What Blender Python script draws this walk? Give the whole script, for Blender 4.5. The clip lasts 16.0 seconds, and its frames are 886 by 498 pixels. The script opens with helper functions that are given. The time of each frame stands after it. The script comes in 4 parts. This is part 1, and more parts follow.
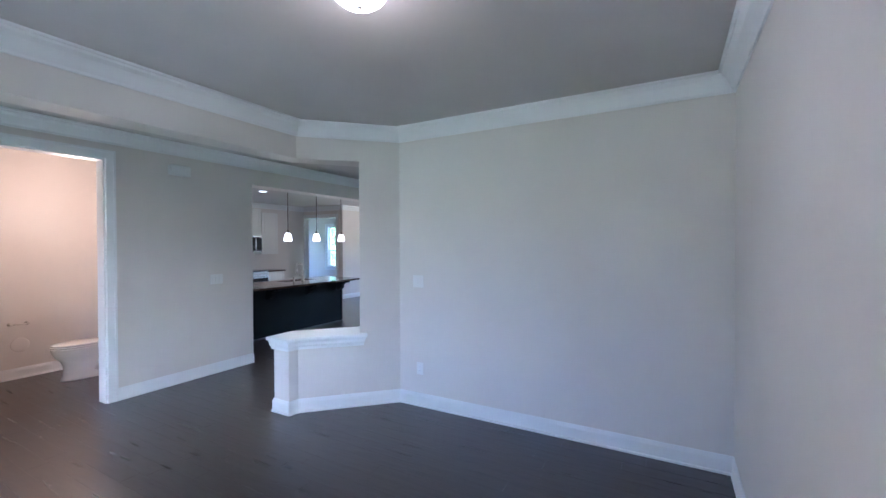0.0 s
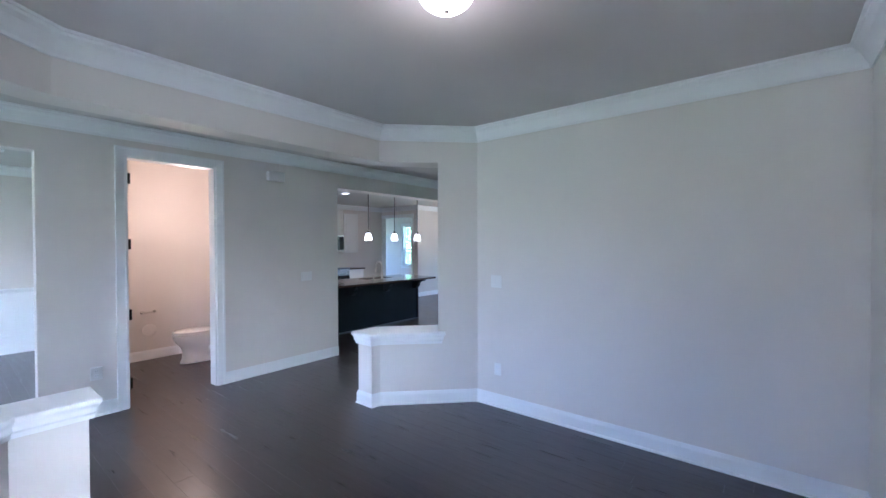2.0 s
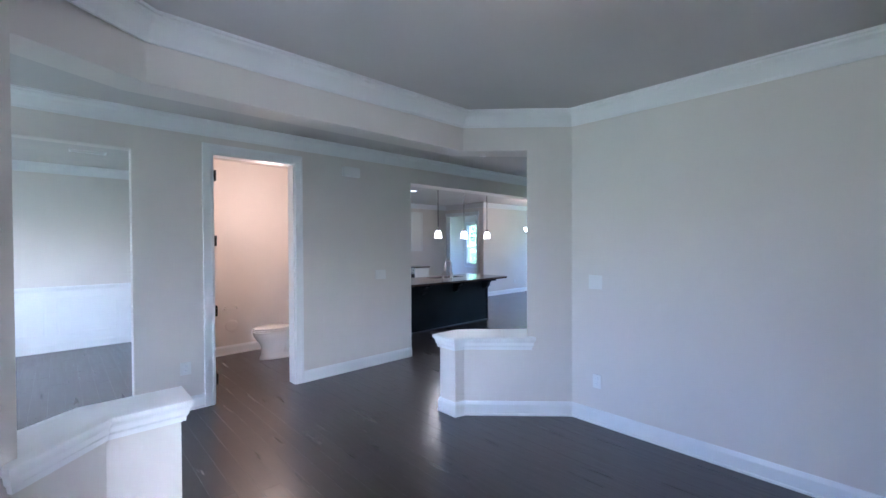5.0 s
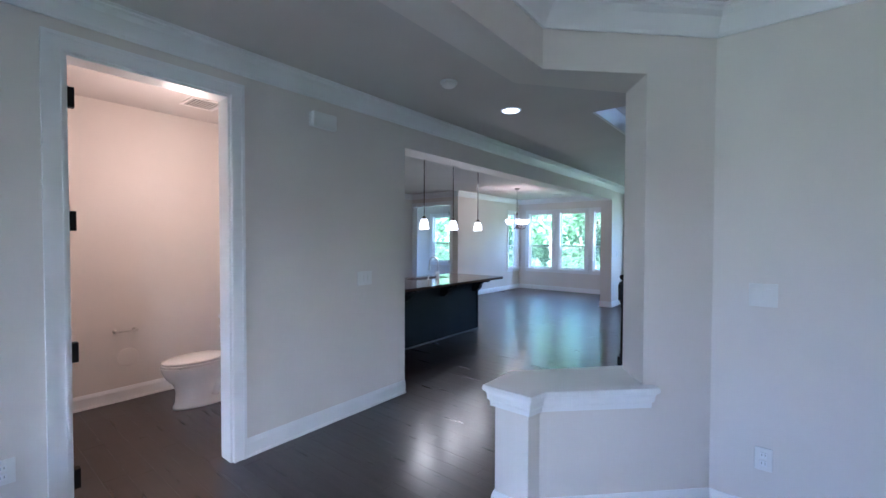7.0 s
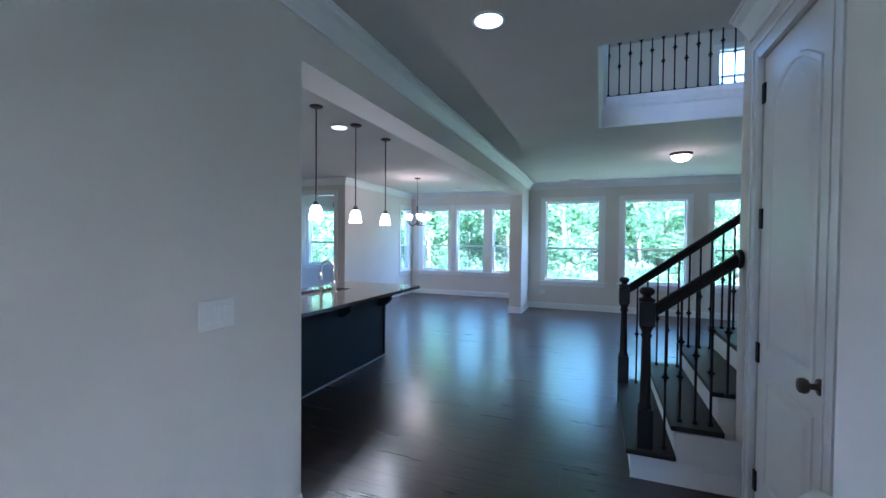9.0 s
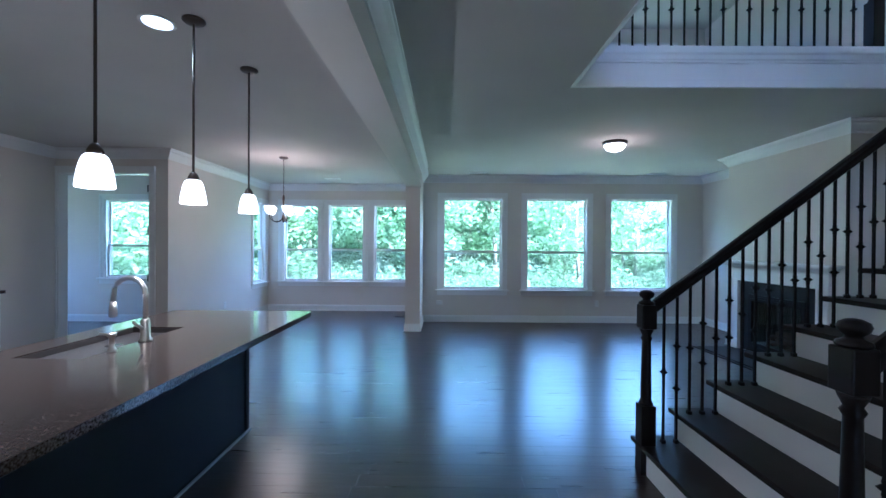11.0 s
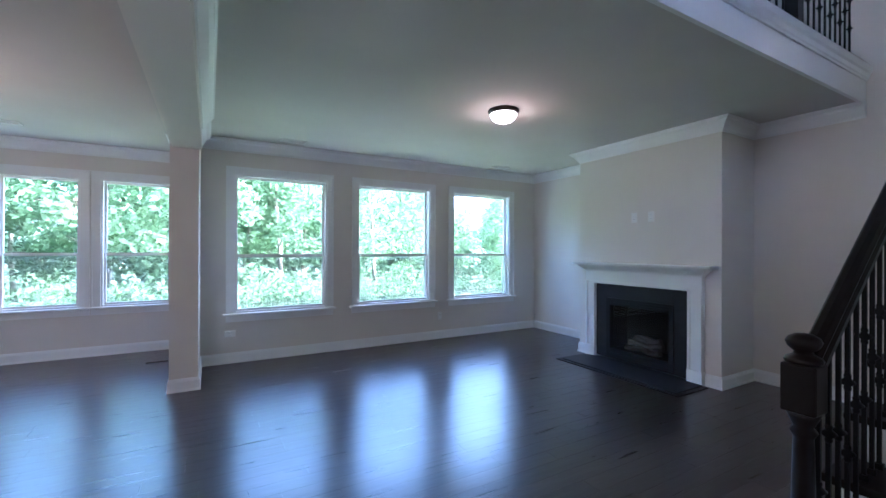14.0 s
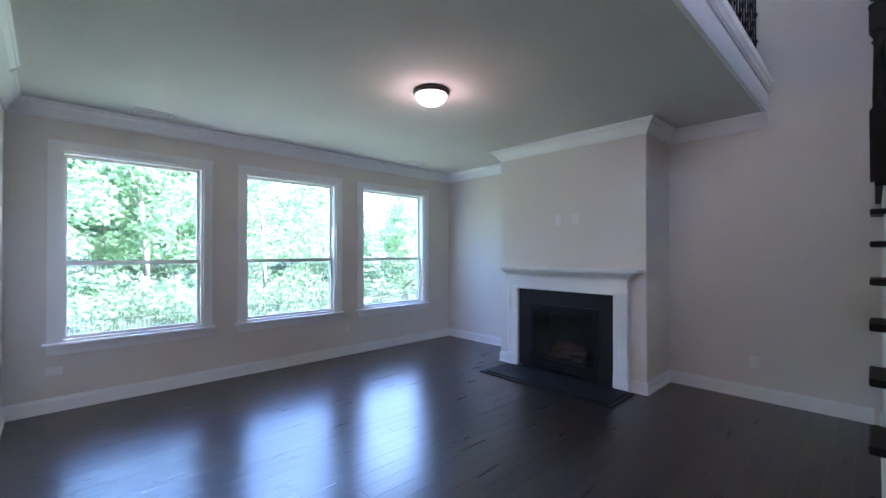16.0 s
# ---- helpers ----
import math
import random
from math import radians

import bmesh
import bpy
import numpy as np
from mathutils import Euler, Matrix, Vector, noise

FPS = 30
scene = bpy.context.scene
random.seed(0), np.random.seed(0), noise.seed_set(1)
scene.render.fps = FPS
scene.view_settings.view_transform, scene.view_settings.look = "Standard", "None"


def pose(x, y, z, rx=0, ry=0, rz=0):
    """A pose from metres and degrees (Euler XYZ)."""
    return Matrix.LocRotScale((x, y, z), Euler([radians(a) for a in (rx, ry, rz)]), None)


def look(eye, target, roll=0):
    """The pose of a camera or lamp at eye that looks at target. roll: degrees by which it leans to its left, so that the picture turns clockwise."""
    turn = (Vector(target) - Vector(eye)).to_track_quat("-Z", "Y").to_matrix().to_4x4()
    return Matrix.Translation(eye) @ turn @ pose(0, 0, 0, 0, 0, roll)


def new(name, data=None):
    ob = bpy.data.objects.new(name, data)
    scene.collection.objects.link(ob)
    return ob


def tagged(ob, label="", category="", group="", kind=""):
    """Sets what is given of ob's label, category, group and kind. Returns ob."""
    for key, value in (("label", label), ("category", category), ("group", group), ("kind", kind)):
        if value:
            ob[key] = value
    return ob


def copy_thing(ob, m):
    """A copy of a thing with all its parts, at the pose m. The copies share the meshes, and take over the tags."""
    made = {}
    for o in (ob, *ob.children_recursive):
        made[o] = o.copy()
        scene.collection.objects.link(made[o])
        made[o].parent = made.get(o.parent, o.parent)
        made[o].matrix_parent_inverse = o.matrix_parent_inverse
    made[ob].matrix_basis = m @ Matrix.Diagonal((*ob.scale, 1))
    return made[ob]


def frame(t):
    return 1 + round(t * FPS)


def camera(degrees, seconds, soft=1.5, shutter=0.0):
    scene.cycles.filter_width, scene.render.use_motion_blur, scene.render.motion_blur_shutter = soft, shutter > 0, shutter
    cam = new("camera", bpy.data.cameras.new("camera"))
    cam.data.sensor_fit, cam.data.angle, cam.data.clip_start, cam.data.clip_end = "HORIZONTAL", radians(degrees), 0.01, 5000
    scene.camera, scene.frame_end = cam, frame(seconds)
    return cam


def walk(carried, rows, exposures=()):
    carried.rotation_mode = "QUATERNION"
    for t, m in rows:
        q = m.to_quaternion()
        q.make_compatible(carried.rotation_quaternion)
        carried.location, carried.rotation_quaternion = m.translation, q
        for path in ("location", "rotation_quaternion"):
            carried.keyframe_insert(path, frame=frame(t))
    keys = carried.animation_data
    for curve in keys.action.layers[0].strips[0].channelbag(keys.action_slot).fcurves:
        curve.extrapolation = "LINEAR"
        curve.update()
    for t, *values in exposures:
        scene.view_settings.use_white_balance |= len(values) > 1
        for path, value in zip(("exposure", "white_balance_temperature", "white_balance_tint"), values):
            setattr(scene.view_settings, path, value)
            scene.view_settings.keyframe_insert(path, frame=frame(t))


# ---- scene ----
cam = camera(94.3, 16.0)
METRES, EYE, TILT, LEAN, TURN = 8.0, 1.5, 0.0, 0.0, 29.3
PATH = [
    (0, (1.611, 0.733, 1.586), (0.637, 2.48, 1.564), -0.2),
    (0.5, (1.601, 0.695, 1.601), (0.553, 2.399, 1.573), -0.2),
    (1, (1.588, 0.726, 1.606), (0.457, 2.375, 1.576), -0.2),
    (1.5, (1.582, 0.703, 1.6), (0.382, 2.304, 1.573), -0.2),
    (2, (1.557, 0.703, 1.595), (0.296, 2.255, 1.569), -0.18),
    (2.5, (1.553, 0.68, 1.589), (0.236, 2.185, 1.566), -0.17),
    (3, (1.522, 0.664, 1.59), (0.156, 2.125, 1.566), -0.17),
    (3.5, (1.502, 0.649, 1.591), (0.084, 2.059, 1.566), -0.17),
    (4, (1.475, 0.645, 1.592), (0.009, 2.006, 1.566), -0.27),
    (6.5, (-0.045, 1.237, 1.51), (-1.41, 2.699, 1.465), 0.2),
    (7, (-0.518, 1.441, 1.508), (-1.777, 2.995, 1.462), 0.18),
    (7.5, (-0.922, 1.66, 1.494), (-2.063, 3.302, 1.45), 0.12),
    (8, (-1.278, 1.936, 1.481), (-2.286, 3.663, 1.44), 0.15),
    (8.5, (-1.617, 2.266, 1.478), (-2.489, 4.065, 1.436), 0.32),
    (9, (-1.882, 2.587, 1.474), (-2.595, 4.455, 1.431), 0.5),
    (11.5, (-3.105, 4.501, 1.401), (-2.956, 6.496, 1.39), 0.3),
    (12, (-3.197, 4.892, 1.389), (-2.888, 6.868, 1.382), 0.27),
    (12.5, (-3.243, 5.255, 1.389), (-2.752, 7.193, 1.383), 0.25),
    (13, (-3.305, 5.581, 1.4), (-2.643, 7.469, 1.394), 0.28),
    (13.5, (-3.358, 5.905, 1.408), (-2.51, 7.716, 1.406), 0.27),
    (14, (-3.268, 6.144, 1.408), (-2.281, 7.883, 1.41), 0.2),
    (14.5, (-3.22, 6.39, 1.405), (-2.113, 8.055, 1.411), 0.1),
    (15, (-3.157, 6.592, 1.413), (-1.927, 8.169, 1.422), 0.05),
    (15.5, (-3.096, 6.707, 1.423), (-1.783, 8.216, 1.434), 0.05),
    (16, (-3.063, 6.79, 1.422), (-1.685, 8.239, 1.437), 0.03),
]
walk(cam, [(t, look(eye, target, roll)) for t, eye, target, roll in PATH],
     exposures=[(0, 5.35, 4550, 11), (4, 5.35, 4560, 12), (6.5, 5.1, 4560, 12), (8, 5.0, 4400, 10), (9, 5.05, 4350, 8), (12, 4.8, 4400, 9), (14, 5.0, 4780, 17), (16, 5.1, 4950, 22)])

# ---- world, sun, exposure ----
H = 2.743
world = bpy.data.worlds.new("world")
scene.world = world
world.use_nodes = True
wn = world.node_tree.nodes
sky = wn.new("ShaderNodeTexSky")
sky.sky_type = 'NISHITA'
sky.sun_disc = False
sky.sun_elevation = radians(41)
sky.sun_rotation = radians(121)
sky.dust_density = 6.0
sky.air_density = 0.75
wn["Background"].inputs["Strength"].default_value = 0.15
world.node_tree.links.new(sky.outputs[0], wn["Background"].inputs["Color"])
sun_data = bpy.data.lights.new("sun", 'SUN')
sun_data.energy, sun_data.angle, sun_data.color = 2.7, radians(12), (1.0, 0.96, 0.9)
sun = new("sun", sun_data)
sun.matrix_world = look((0, 0, 0), (-1.0, 0.6, -1.0))


def lamp_point(name, at, watts, size, color=(1.0, 0.78, 0.58)):
    d = bpy.data.lights.new(name, 'POINT')
    d.energy, d.shadow_soft_size, d.color = watts, size, color
    o = new(name, d)
    o.location = at
    return o


# ---- lamp light ----
lamp_point("study_lamp_light", (0.42, 2.13, H - 0.24), 0.12, 0.10, (1.0, 0.66, 0.46))
lamp_point("living_lamp_light", (-0.82, 9.29, H - 0.24), 0.2, 0.10, (1.0, 0.6, 0.4))
for lx_, ly_ in ((-2.5, 2.38), (-2.5, 4.91), (-4.66, 6.54), (-6.07, 6.57)):
    d = bpy.data.lights.new("can_light_beam", 'SPOT')
    d.energy, d.spot_size, d.spot_blend, d.shadow_soft_size, d.color = (0.05 if lx_ > -3 else 2.2 if lx_ > -5 else 6.0), radians(120), 0.6, 0.07, (1.0, 0.88, 0.76)
    o = new("can_light_beam", d)
    o.location = (lx_, ly_, H - 0.03)
for ly_ in (5.84, 6.52, 7.2):
    lamp_point("pendant_light", (-4.43, ly_, 1.61), 0.4, 0.05)
lamp_point("chandelier_light", (-5.39, 10.29, 2.12), 0.7, 0.2, (1.0, 0.62, 0.42))
lamp_point("powder_light", (-4.25, 2.75, 2.1), 0.8, 0.15, (1.0, 0.62, 0.38))


def area_lamp(name, m, w, h, watts, color=(0.72, 0.86, 1.0)):
    d = bpy.data.lights.new(name, 'AREA')
    d.shape, d.size, d.size_y, d.energy, d.color = 'RECTANGLE', w, h, watts, color
    o = new(name, d)
    o.matrix_world = m
    return o


area_lamp("study_window_light", look((0.2, 0.27, 1.5), (0.0, 3, 1.4)), 0.65, 1.35, 0.012)
# lamp added in an unseen front opening to light the dining wall
area_lamp("dining_fill", look((-5.35, -1.66, 1.45), (-5.35, 3, 1.4)), 1.25, 1.15, 0.08)
# fill lamp added in an unseen upper opening to brighten the stairwell fascia
area_lamp("loft_fill", look((-3.1, 4.07, 4.5), (-1.6, 9.0, 3.3)), 1.5, 1.1, 0.13)
# no source is known here; lamp added to lift the hall
area_lamp("foyer_fill", look((-2.45, -1.66, 1.3), (-2.6, 3, 1.2)), 0.65, 1.55, 0.08)
# extra lamp added to lighten the room behind the kitchen
area_lamp("rear_room_fill", look((-11.66, 10.8, 1.5), (-8, 10.8, 1.4)), 1.2, 1.5, 0.08)


# ---- materials ----
def node_mat(name, color, rough=0.5, metal=0.0, spec=0.5):
    m = bpy.data.materials.new(name)
    m.use_nodes = True
    b = m.node_tree.nodes["Principled BSDF"]
    b.inputs["Base Color"].default_value = (*color, 1)
    b.inputs["Roughness"].default_value = rough
    b.inputs["Metallic"].default_value = metal
    b.inputs["Specular IOR Level"].default_value = spec
    return m, m.node_tree, b


def vary(m, tree, b, c1, c2, scale=3.0, detail=6.0, bump_scale=200.0, bump=0.05, rough=None, stretch=(1, 1, 1), dist=0.002):
    """Two-scale variation: broad tone shift and fine relief."""
    tc = tree.nodes.new("ShaderNodeTexCoord")
    mp = tree.nodes.new("ShaderNodeMapping")
    mp.inputs["Scale"].default_value = stretch
    tree.links.new(tc.outputs["Object"], mp.inputs["Vector"])
    n = tree.nodes.new("ShaderNodeTexNoise")
    n.inputs["Scale"].default_value, n.inputs["Detail"].default_value = scale, detail
    tree.links.new(mp.outputs[0], n.inputs["Vector"])
    r = tree.nodes.new("ShaderNodeValToRGB")
    r.color_ramp.elements[0].position, r.color_ramp.elements[1].position = 0.3, 0.7
    r.color_ramp.elements[0].color, r.color_ramp.elements[1].color = (*c1, 1), (*c2, 1)
    tree.links.new(n.outputs["Fac"], r.inputs["Fac"])
    tree.links.new(r.outputs[0], b.inputs["Base Color"])
    if rough:
        mr = tree.nodes.new("ShaderNodeMapRange")
        mr.inputs["To Min"].default_value, mr.inputs["To Max"].default_value = rough
        tree.links.new(n.outputs["Fac"], mr.inputs["Value"])
        tree.links.new(mr.outputs[0], b.inputs["Roughness"])
    if bump:
        f = tree.nodes.new("ShaderNodeTexNoise")
        f.inputs["Scale"].default_value, f.inputs["Detail"].default_value = bump_scale, 3.0
        tree.links.new(mp.outputs[0], f.inputs["Vector"])
        bp = tree.nodes.new("ShaderNodeBump")
        bp.inputs["Strength"].default_value, bp.inputs["Distance"].default_value = bump, dist
        tree.links.new(f.outputs["Fac"], bp.inputs["Height"])
        tree.links.new(bp.outputs[0], b.inputs["Normal"])
    return r


def paint(name, c, rough=0.6, spread=0.02, bump=0.12, bs=160.0, spec=0.4):
    m, t, b = node_mat(name, c, rough, 0, spec)
    lo, hi = tuple(max(0, v - spread) for v in c), tuple(v + spread for v in c)
    vary(m, t, b, lo, hi, 1.3, 5, bs, bump, (rough - 0.05, rough + 0.08))
    return m


WALL = paint("wall_paint", (0.70, 0.655, 0.61), 0.55)
CEIL = paint("ceiling_paint", (0.60, 0.57, 0.545), 0.85, bump=0.25, bs=90)
TRIM = paint("trim_paint", (0.80, 0.80, 0.80), 0.32, 0.012, 0.04)
DOORPAINT = paint("door_paint", (0.80, 0.80, 0.79), 0.28, 0.012, 0.06)
CABWHITE = paint("cabinet_white", (0.78, 0.77, 0.74), 0.35, 0.012, 0.03)
ISLAND = paint("island_paint", (0.011, 0.014, 0.018), 0.55, 0.003, 0.05, spec=0.18)
PLATE = paint("switch_plate", (0.77, 0.76, 0.74), 0.3, 0.01, 0.02)
CERAMIC = paint("ceramic", (0.83, 0.82, 0.80), 0.08, 0.008, 0.0, spec=0.6)
STAINED = paint("stained_wood", (0.010, 0.007, 0.006), 0.36, 0.003, 0.12, 60, 0.3)
TREADMAT = paint("tread_wood", (0.011, 0.008, 0.007), 0.45, 0.004, 0.15, 50, 0.22)
IRON = paint("black_iron", (0.007, 0.007, 0.008), 0.5, 0.002, 0.1, 120, 0.25)
BRONZE = paint("bronze", (0.05, 0.035, 0.026), 0.35, 0.01, 0.05)
SLATE = paint("slate", (0.014, 0.015, 0.016), 0.5, 0.004, 0.25, 40, 0.3)
FIREBOX = paint("firebox_black", (0.006, 0.006, 0.007), 0.5, 0.002, 0.1, spec=0.25)
LOGS = paint("fire_log", (0.05, 0.03, 0.022), 0.85, 0.03, 0.8, 30)
CARPET = paint("carpet", (0.42, 0.38, 0.34), 0.95, 0.04, 0.9, 300)
CONCRETE = paint("foundation", (0.35, 0.34, 0.32), 0.9, 0.04, 0.4, 60)
PLASTIC = paint("white_plastic", (0.80, 0.79, 0.77), 0.4, 0.008, 0.02)
# grey paints in the reflection along the dark island's shoe moulding
SHOE_SHEEN = paint("shoe_sheen", (0.22, 0.22, 0.22), 0.4, 0.01, 0.03)
NICKEL = node_mat("brushed_nickel", (0.62, 0.58, 0.53), 0.28, 1.0)[0]
# darkened steel: a deep basin's shade put into the colour
SINKSHADE = paint("shaded_sink_steel", (0.06, 0.05, 0.045), 0.5, 0.01, 0.05)
STEEL = node_mat("stainless_steel", (0.55, 0.56, 0.57), 0.25, 1.0)[0]
DARKGLASS = node_mat("dark_glass", (0.006, 0.007, 0.008), 0.05, 0, 0.6)[0]
TILE = paint("backsplash_tile", (0.55, 0.54, 0.50), 0.2, 0.03, 0.0)


def glow(name, color, strength):
    m, t, b = node_mat(name, (0.85, 0.84, 0.82), 0.3)
    b.inputs["Emission Color"].default_value = (*color, 1)
    b.inputs["Emission Strength"].default_value = strength
    return m


LAMPGLASS = glow("lit_frosted_glass", (1.0, 0.86, 0.72), 0.3)
CANGLASS = glow("lit_can_lens", (1.0, 0.93, 0.86), 0.12)
PENDGLASS = glow("lit_pendant_glass", (1.0, 0.84, 0.66), 0.17)

GLASS = bpy.data.materials.new("window_glass")
GLASS.use_nodes = True
gt = GLASS.node_tree
gt.nodes.remove(gt.nodes["Principled BSDF"])
g1, g2, mx, fr = (gt.nodes.new(k) for k in ("ShaderNodeBsdfTransparent", "ShaderNodeBsdfGlossy", "ShaderNodeMixShader", "ShaderNodeLayerWeight"))
g1.inputs["Color"].default_value = (0.93, 0.97, 0.95, 1)
g2.inputs["Roughness"].default_value = 0.0
fp_, fq_ = gt.nodes.new("ShaderNodeMath"), gt.nodes.new("ShaderNodeMath")
fp_.operation, fq_.operation = 'POWER', 'MULTIPLY_ADD'
fp_.inputs[1].default_value, fq_.inputs[1].default_value, fq_.inputs[2].default_value = 5.0, 0.7, 0.03
gt.links.new(fr.outputs["Facing"], fp_.inputs[0])
gt.links.new(fp_.outputs[0], fq_.inputs[0])
gt.links.new(fq_.outputs[0], mx.inputs[0])
gt.links.new(g1.outputs[0], mx.inputs[1])
gt.links.new(g2.outputs[0], mx.inputs[2])
gt.links.new(mx.outputs[0], gt.nodes["Material Output"].inputs[0])

# fine insect screen: part open, part grey thread
SCREEN = bpy.data.materials.new("insect_screen")
SCREEN.use_nodes = True
st_ = SCREEN.node_tree
st_.nodes["Principled BSDF"].inputs["Base Color"].default_value = (0.32, 0.33, 0.33, 1)
st_.nodes["Principled BSDF"].inputs["Roughness"].default_value = 0.7
s1_, s2_ = st_.nodes.new("ShaderNodeBsdfTransparent"), st_.nodes.new("ShaderNodeMixShader")
s2_.inputs[0].default_value = 0.22
st_.links.new(s1_.outputs[0], s2_.inputs[1])
st_.links.new(st_.nodes["Principled BSDF"].outputs[0], s2_.inputs[2])
st_.links.new(s2_.outputs[0], st_.nodes["Material Output"].inputs[0])

# hand-scraped dark floor boards
FLOORM, ft, fb = node_mat("floor_boards", (0.03, 0.02, 0.017), 0.3, 0, 0.5)
fo = ft.nodes.new("ShaderNodeObjectInfo")
fg = ft.nodes.new("ShaderNodeNewGeometry")
fm = ft.nodes.new("ShaderNodeMapping")
fm.inputs["Scale"].default_value = (0.35, 4.0, 1.0)
ft.links.new(fg.outputs["Position"], fm.inputs["Vector"])
fn = ft.nodes.new("ShaderNodeTexNoise")
fn.inputs["Scale"].default_value, fn.inputs["Detail"].default_value = 5.0, 7.0
ft.links.new(fm.outputs[0], fn.inputs["Vector"])
fadd = ft.nodes.new("ShaderNodeMath")
fadd.operation = 'MULTIPLY_ADD'
fadd.inputs[1].default_value = 0.3
ft.links.new(fo.outputs["Random"], fadd.inputs[0])
ft.links.new(fn.outputs["Fac"], fadd.inputs[2])
frp = ft.nodes.new("ShaderNodeValToRGB")
frp.color_ramp.elements[0].position, frp.color_ramp.elements[1].position = 0.35, 0.95
frp.color_ramp.elements[0].color, frp.color_ramp.elements[1].color = (0.014, 0.009, 0.008, 1), (0.038, 0.024, 0.020, 1)
ft.links.new(fadd.outputs[0], frp.inputs["Fac"])
ft.links.new(frp.outputs[0], fb.inputs["Base Color"])
frr = ft.nodes.new("ShaderNodeMapRange")
frr.inputs["To Min"].default_value, frr.inputs["To Max"].default_value = 0.23, 0.36
ft.links.new(fn.outputs["Fac"], frr.inputs["Value"])
ft.links.new(frr.outputs[0], fb.inputs["Roughness"])
fb.inputs["Coat Weight"].default_value, fb.inputs["Coat Roughness"].default_value = 0.5, 0.22
fm2 = ft.nodes.new("ShaderNodeMapping")
fm2.inputs["Scale"].default_value = (2.6, 13.0, 1.0)
ft.links.new(fg.outputs["Position"], fm2.inputs["Vector"])
fn2 = ft.nodes.new("ShaderNodeTexNoise")
fn2.inputs["Scale"].default_value, fn2.inputs["Detail"].default_value = 1.6, 4.0
ft.links.new(fm2.outputs[0], fn2.inputs["Vector"])
fbp = ft.nodes.new("ShaderNodeBump")
fbp.inputs["Strength"].default_value, fbp.inputs["Distance"].default_value = 0.25, 0.006
ft.links.new(fn2.outputs["Fac"], fbp.inputs["Height"])
ft.links.new(fbp.outputs[0], fb.inputs["Normal"])

# speckled granite
GRANITE, grt, grb = node_mat("granite", (0.2, 0.16, 0.13), 0.12, 0, 0.5)
gv = grt.nodes.new("ShaderNodeTexNoise")
gv.inputs["Scale"].default_value, gv.inputs["Detail"].default_value = 120.0, 9.0
gc = grt.nodes.new("ShaderNodeTexCoord")
grt.links.new(gc.outputs["Object"], gv.inputs["Vector"])
gr = grt.nodes.new("ShaderNodeValToRGB")
gr.color_ramp.elements[0].position, gr.color_ramp.elements[1].position = 0.38, 0.66
gr.color_ramp.elements[0].color, gr.color_ramp.elements[1].color = (0.028, 0.02, 0.017, 1), (0.125, 0.094, 0.08, 1)
grt.links.new(gv.outputs["Fac"], gr.inputs["Fac"])
grt.links.new(gr.outputs[0], grb.inputs["Base Color"])


# ---- mesh helpers ----
def finish(name, bm, mat, parent=None, smooth=False):
    me = bpy.data.meshes.new(name)
    bmesh.ops.recalc_face_normals(bm, faces=bm.faces)
    bm.to_mesh(me)
    bm.free()
    me.materials.append(mat)
    o = new(name, me)
    if parent:
        o.parent = parent
    return o


def add_box(bm, lo, hi, bevel=0.0):
    vs = [bm.verts.new((x, y, z)) for x in (lo[0], hi[0]) for y in (lo[1], hi[1]) for z in (lo[2], hi[2])]
    fs = [bm.faces.new([vs[i] for i in f]) for f in ((0, 1, 3, 2), (4, 6, 7, 5), (0, 4, 5, 1), (2, 3, 7, 6), (0, 2, 6, 4), (1, 5, 7, 3))]
    if bevel:
        es = {e for f in fs for e in f.edges}
        bmesh.ops.bevel(bm, geom=list(es), offset=bevel, segments=2, profile=0.5, affect='EDGES')


def boxes(name, mat, items, parent=None, bevel=0.0):
    bm = bmesh.new()
    for lo, hi in items:
        add_box(bm, [min(a, b) for a, b in zip(lo, hi)], [max(a, b) for a, b in zip(lo, hi)], bevel)
    return finish(name, bm, mat, parent)


def add_prism(bm, poly, z0, z1):
    lo = [bm.verts.new((x, y, z0)) for x, y in poly]
    hi = [bm.verts.new((x, y, z1)) for x, y in poly]
    n = len(poly)
    bm.faces.new(lo[::-1]), bm.faces.new(hi)
    for i in range(n):
        bm.faces.new((lo[i], lo[(i + 1) % n], hi[(i + 1) % n], hi[i]))


def prisms(name, mat, items, parent=None):
    bm = bmesh.new()
    for poly, z0, z1 in items:
        add_prism(bm, poly, z0, z1)
    return finish(name, bm, mat, parent)


def add_sweep(bm, path, profile, closed=False):
    """Profile (d, z) along a plan path; d is measured to the path's left, corners are mitred."""
    n = len(path)
    rings = []
    for i in range(n):
        p = Vector(path[i])
        a = (p - Vector(path[i - 1])).normalized() if (i or closed) else None
        b = (Vector(path[(i + 1) % n]) - p).normalized() if (i < n - 1 or closed) else None
        a, b = a or b, b or a
        na, nb = Vector((-a.y, a.x)), Vector((-b.y, b.x))
        m = (na + nb).normalized()
        k = 1 / max(0.3, m.dot(na))
        rings.append([bm.verts.new((p.x + m.x * d * k, p.y + m.y * d * k, z)) for d, z in profile])
    for i in range(n if closed else n - 1):
        r, s = rings[i], rings[(i + 1) % n]
        for j in range(len(profile)):
            k = (j + 1) % len(profile)
            bm.faces.new((r[j], s[j], s[k], r[k]))
    if not closed:
        bm.faces.new(rings[0]), bm.faces.new(rings[-1][::-1])


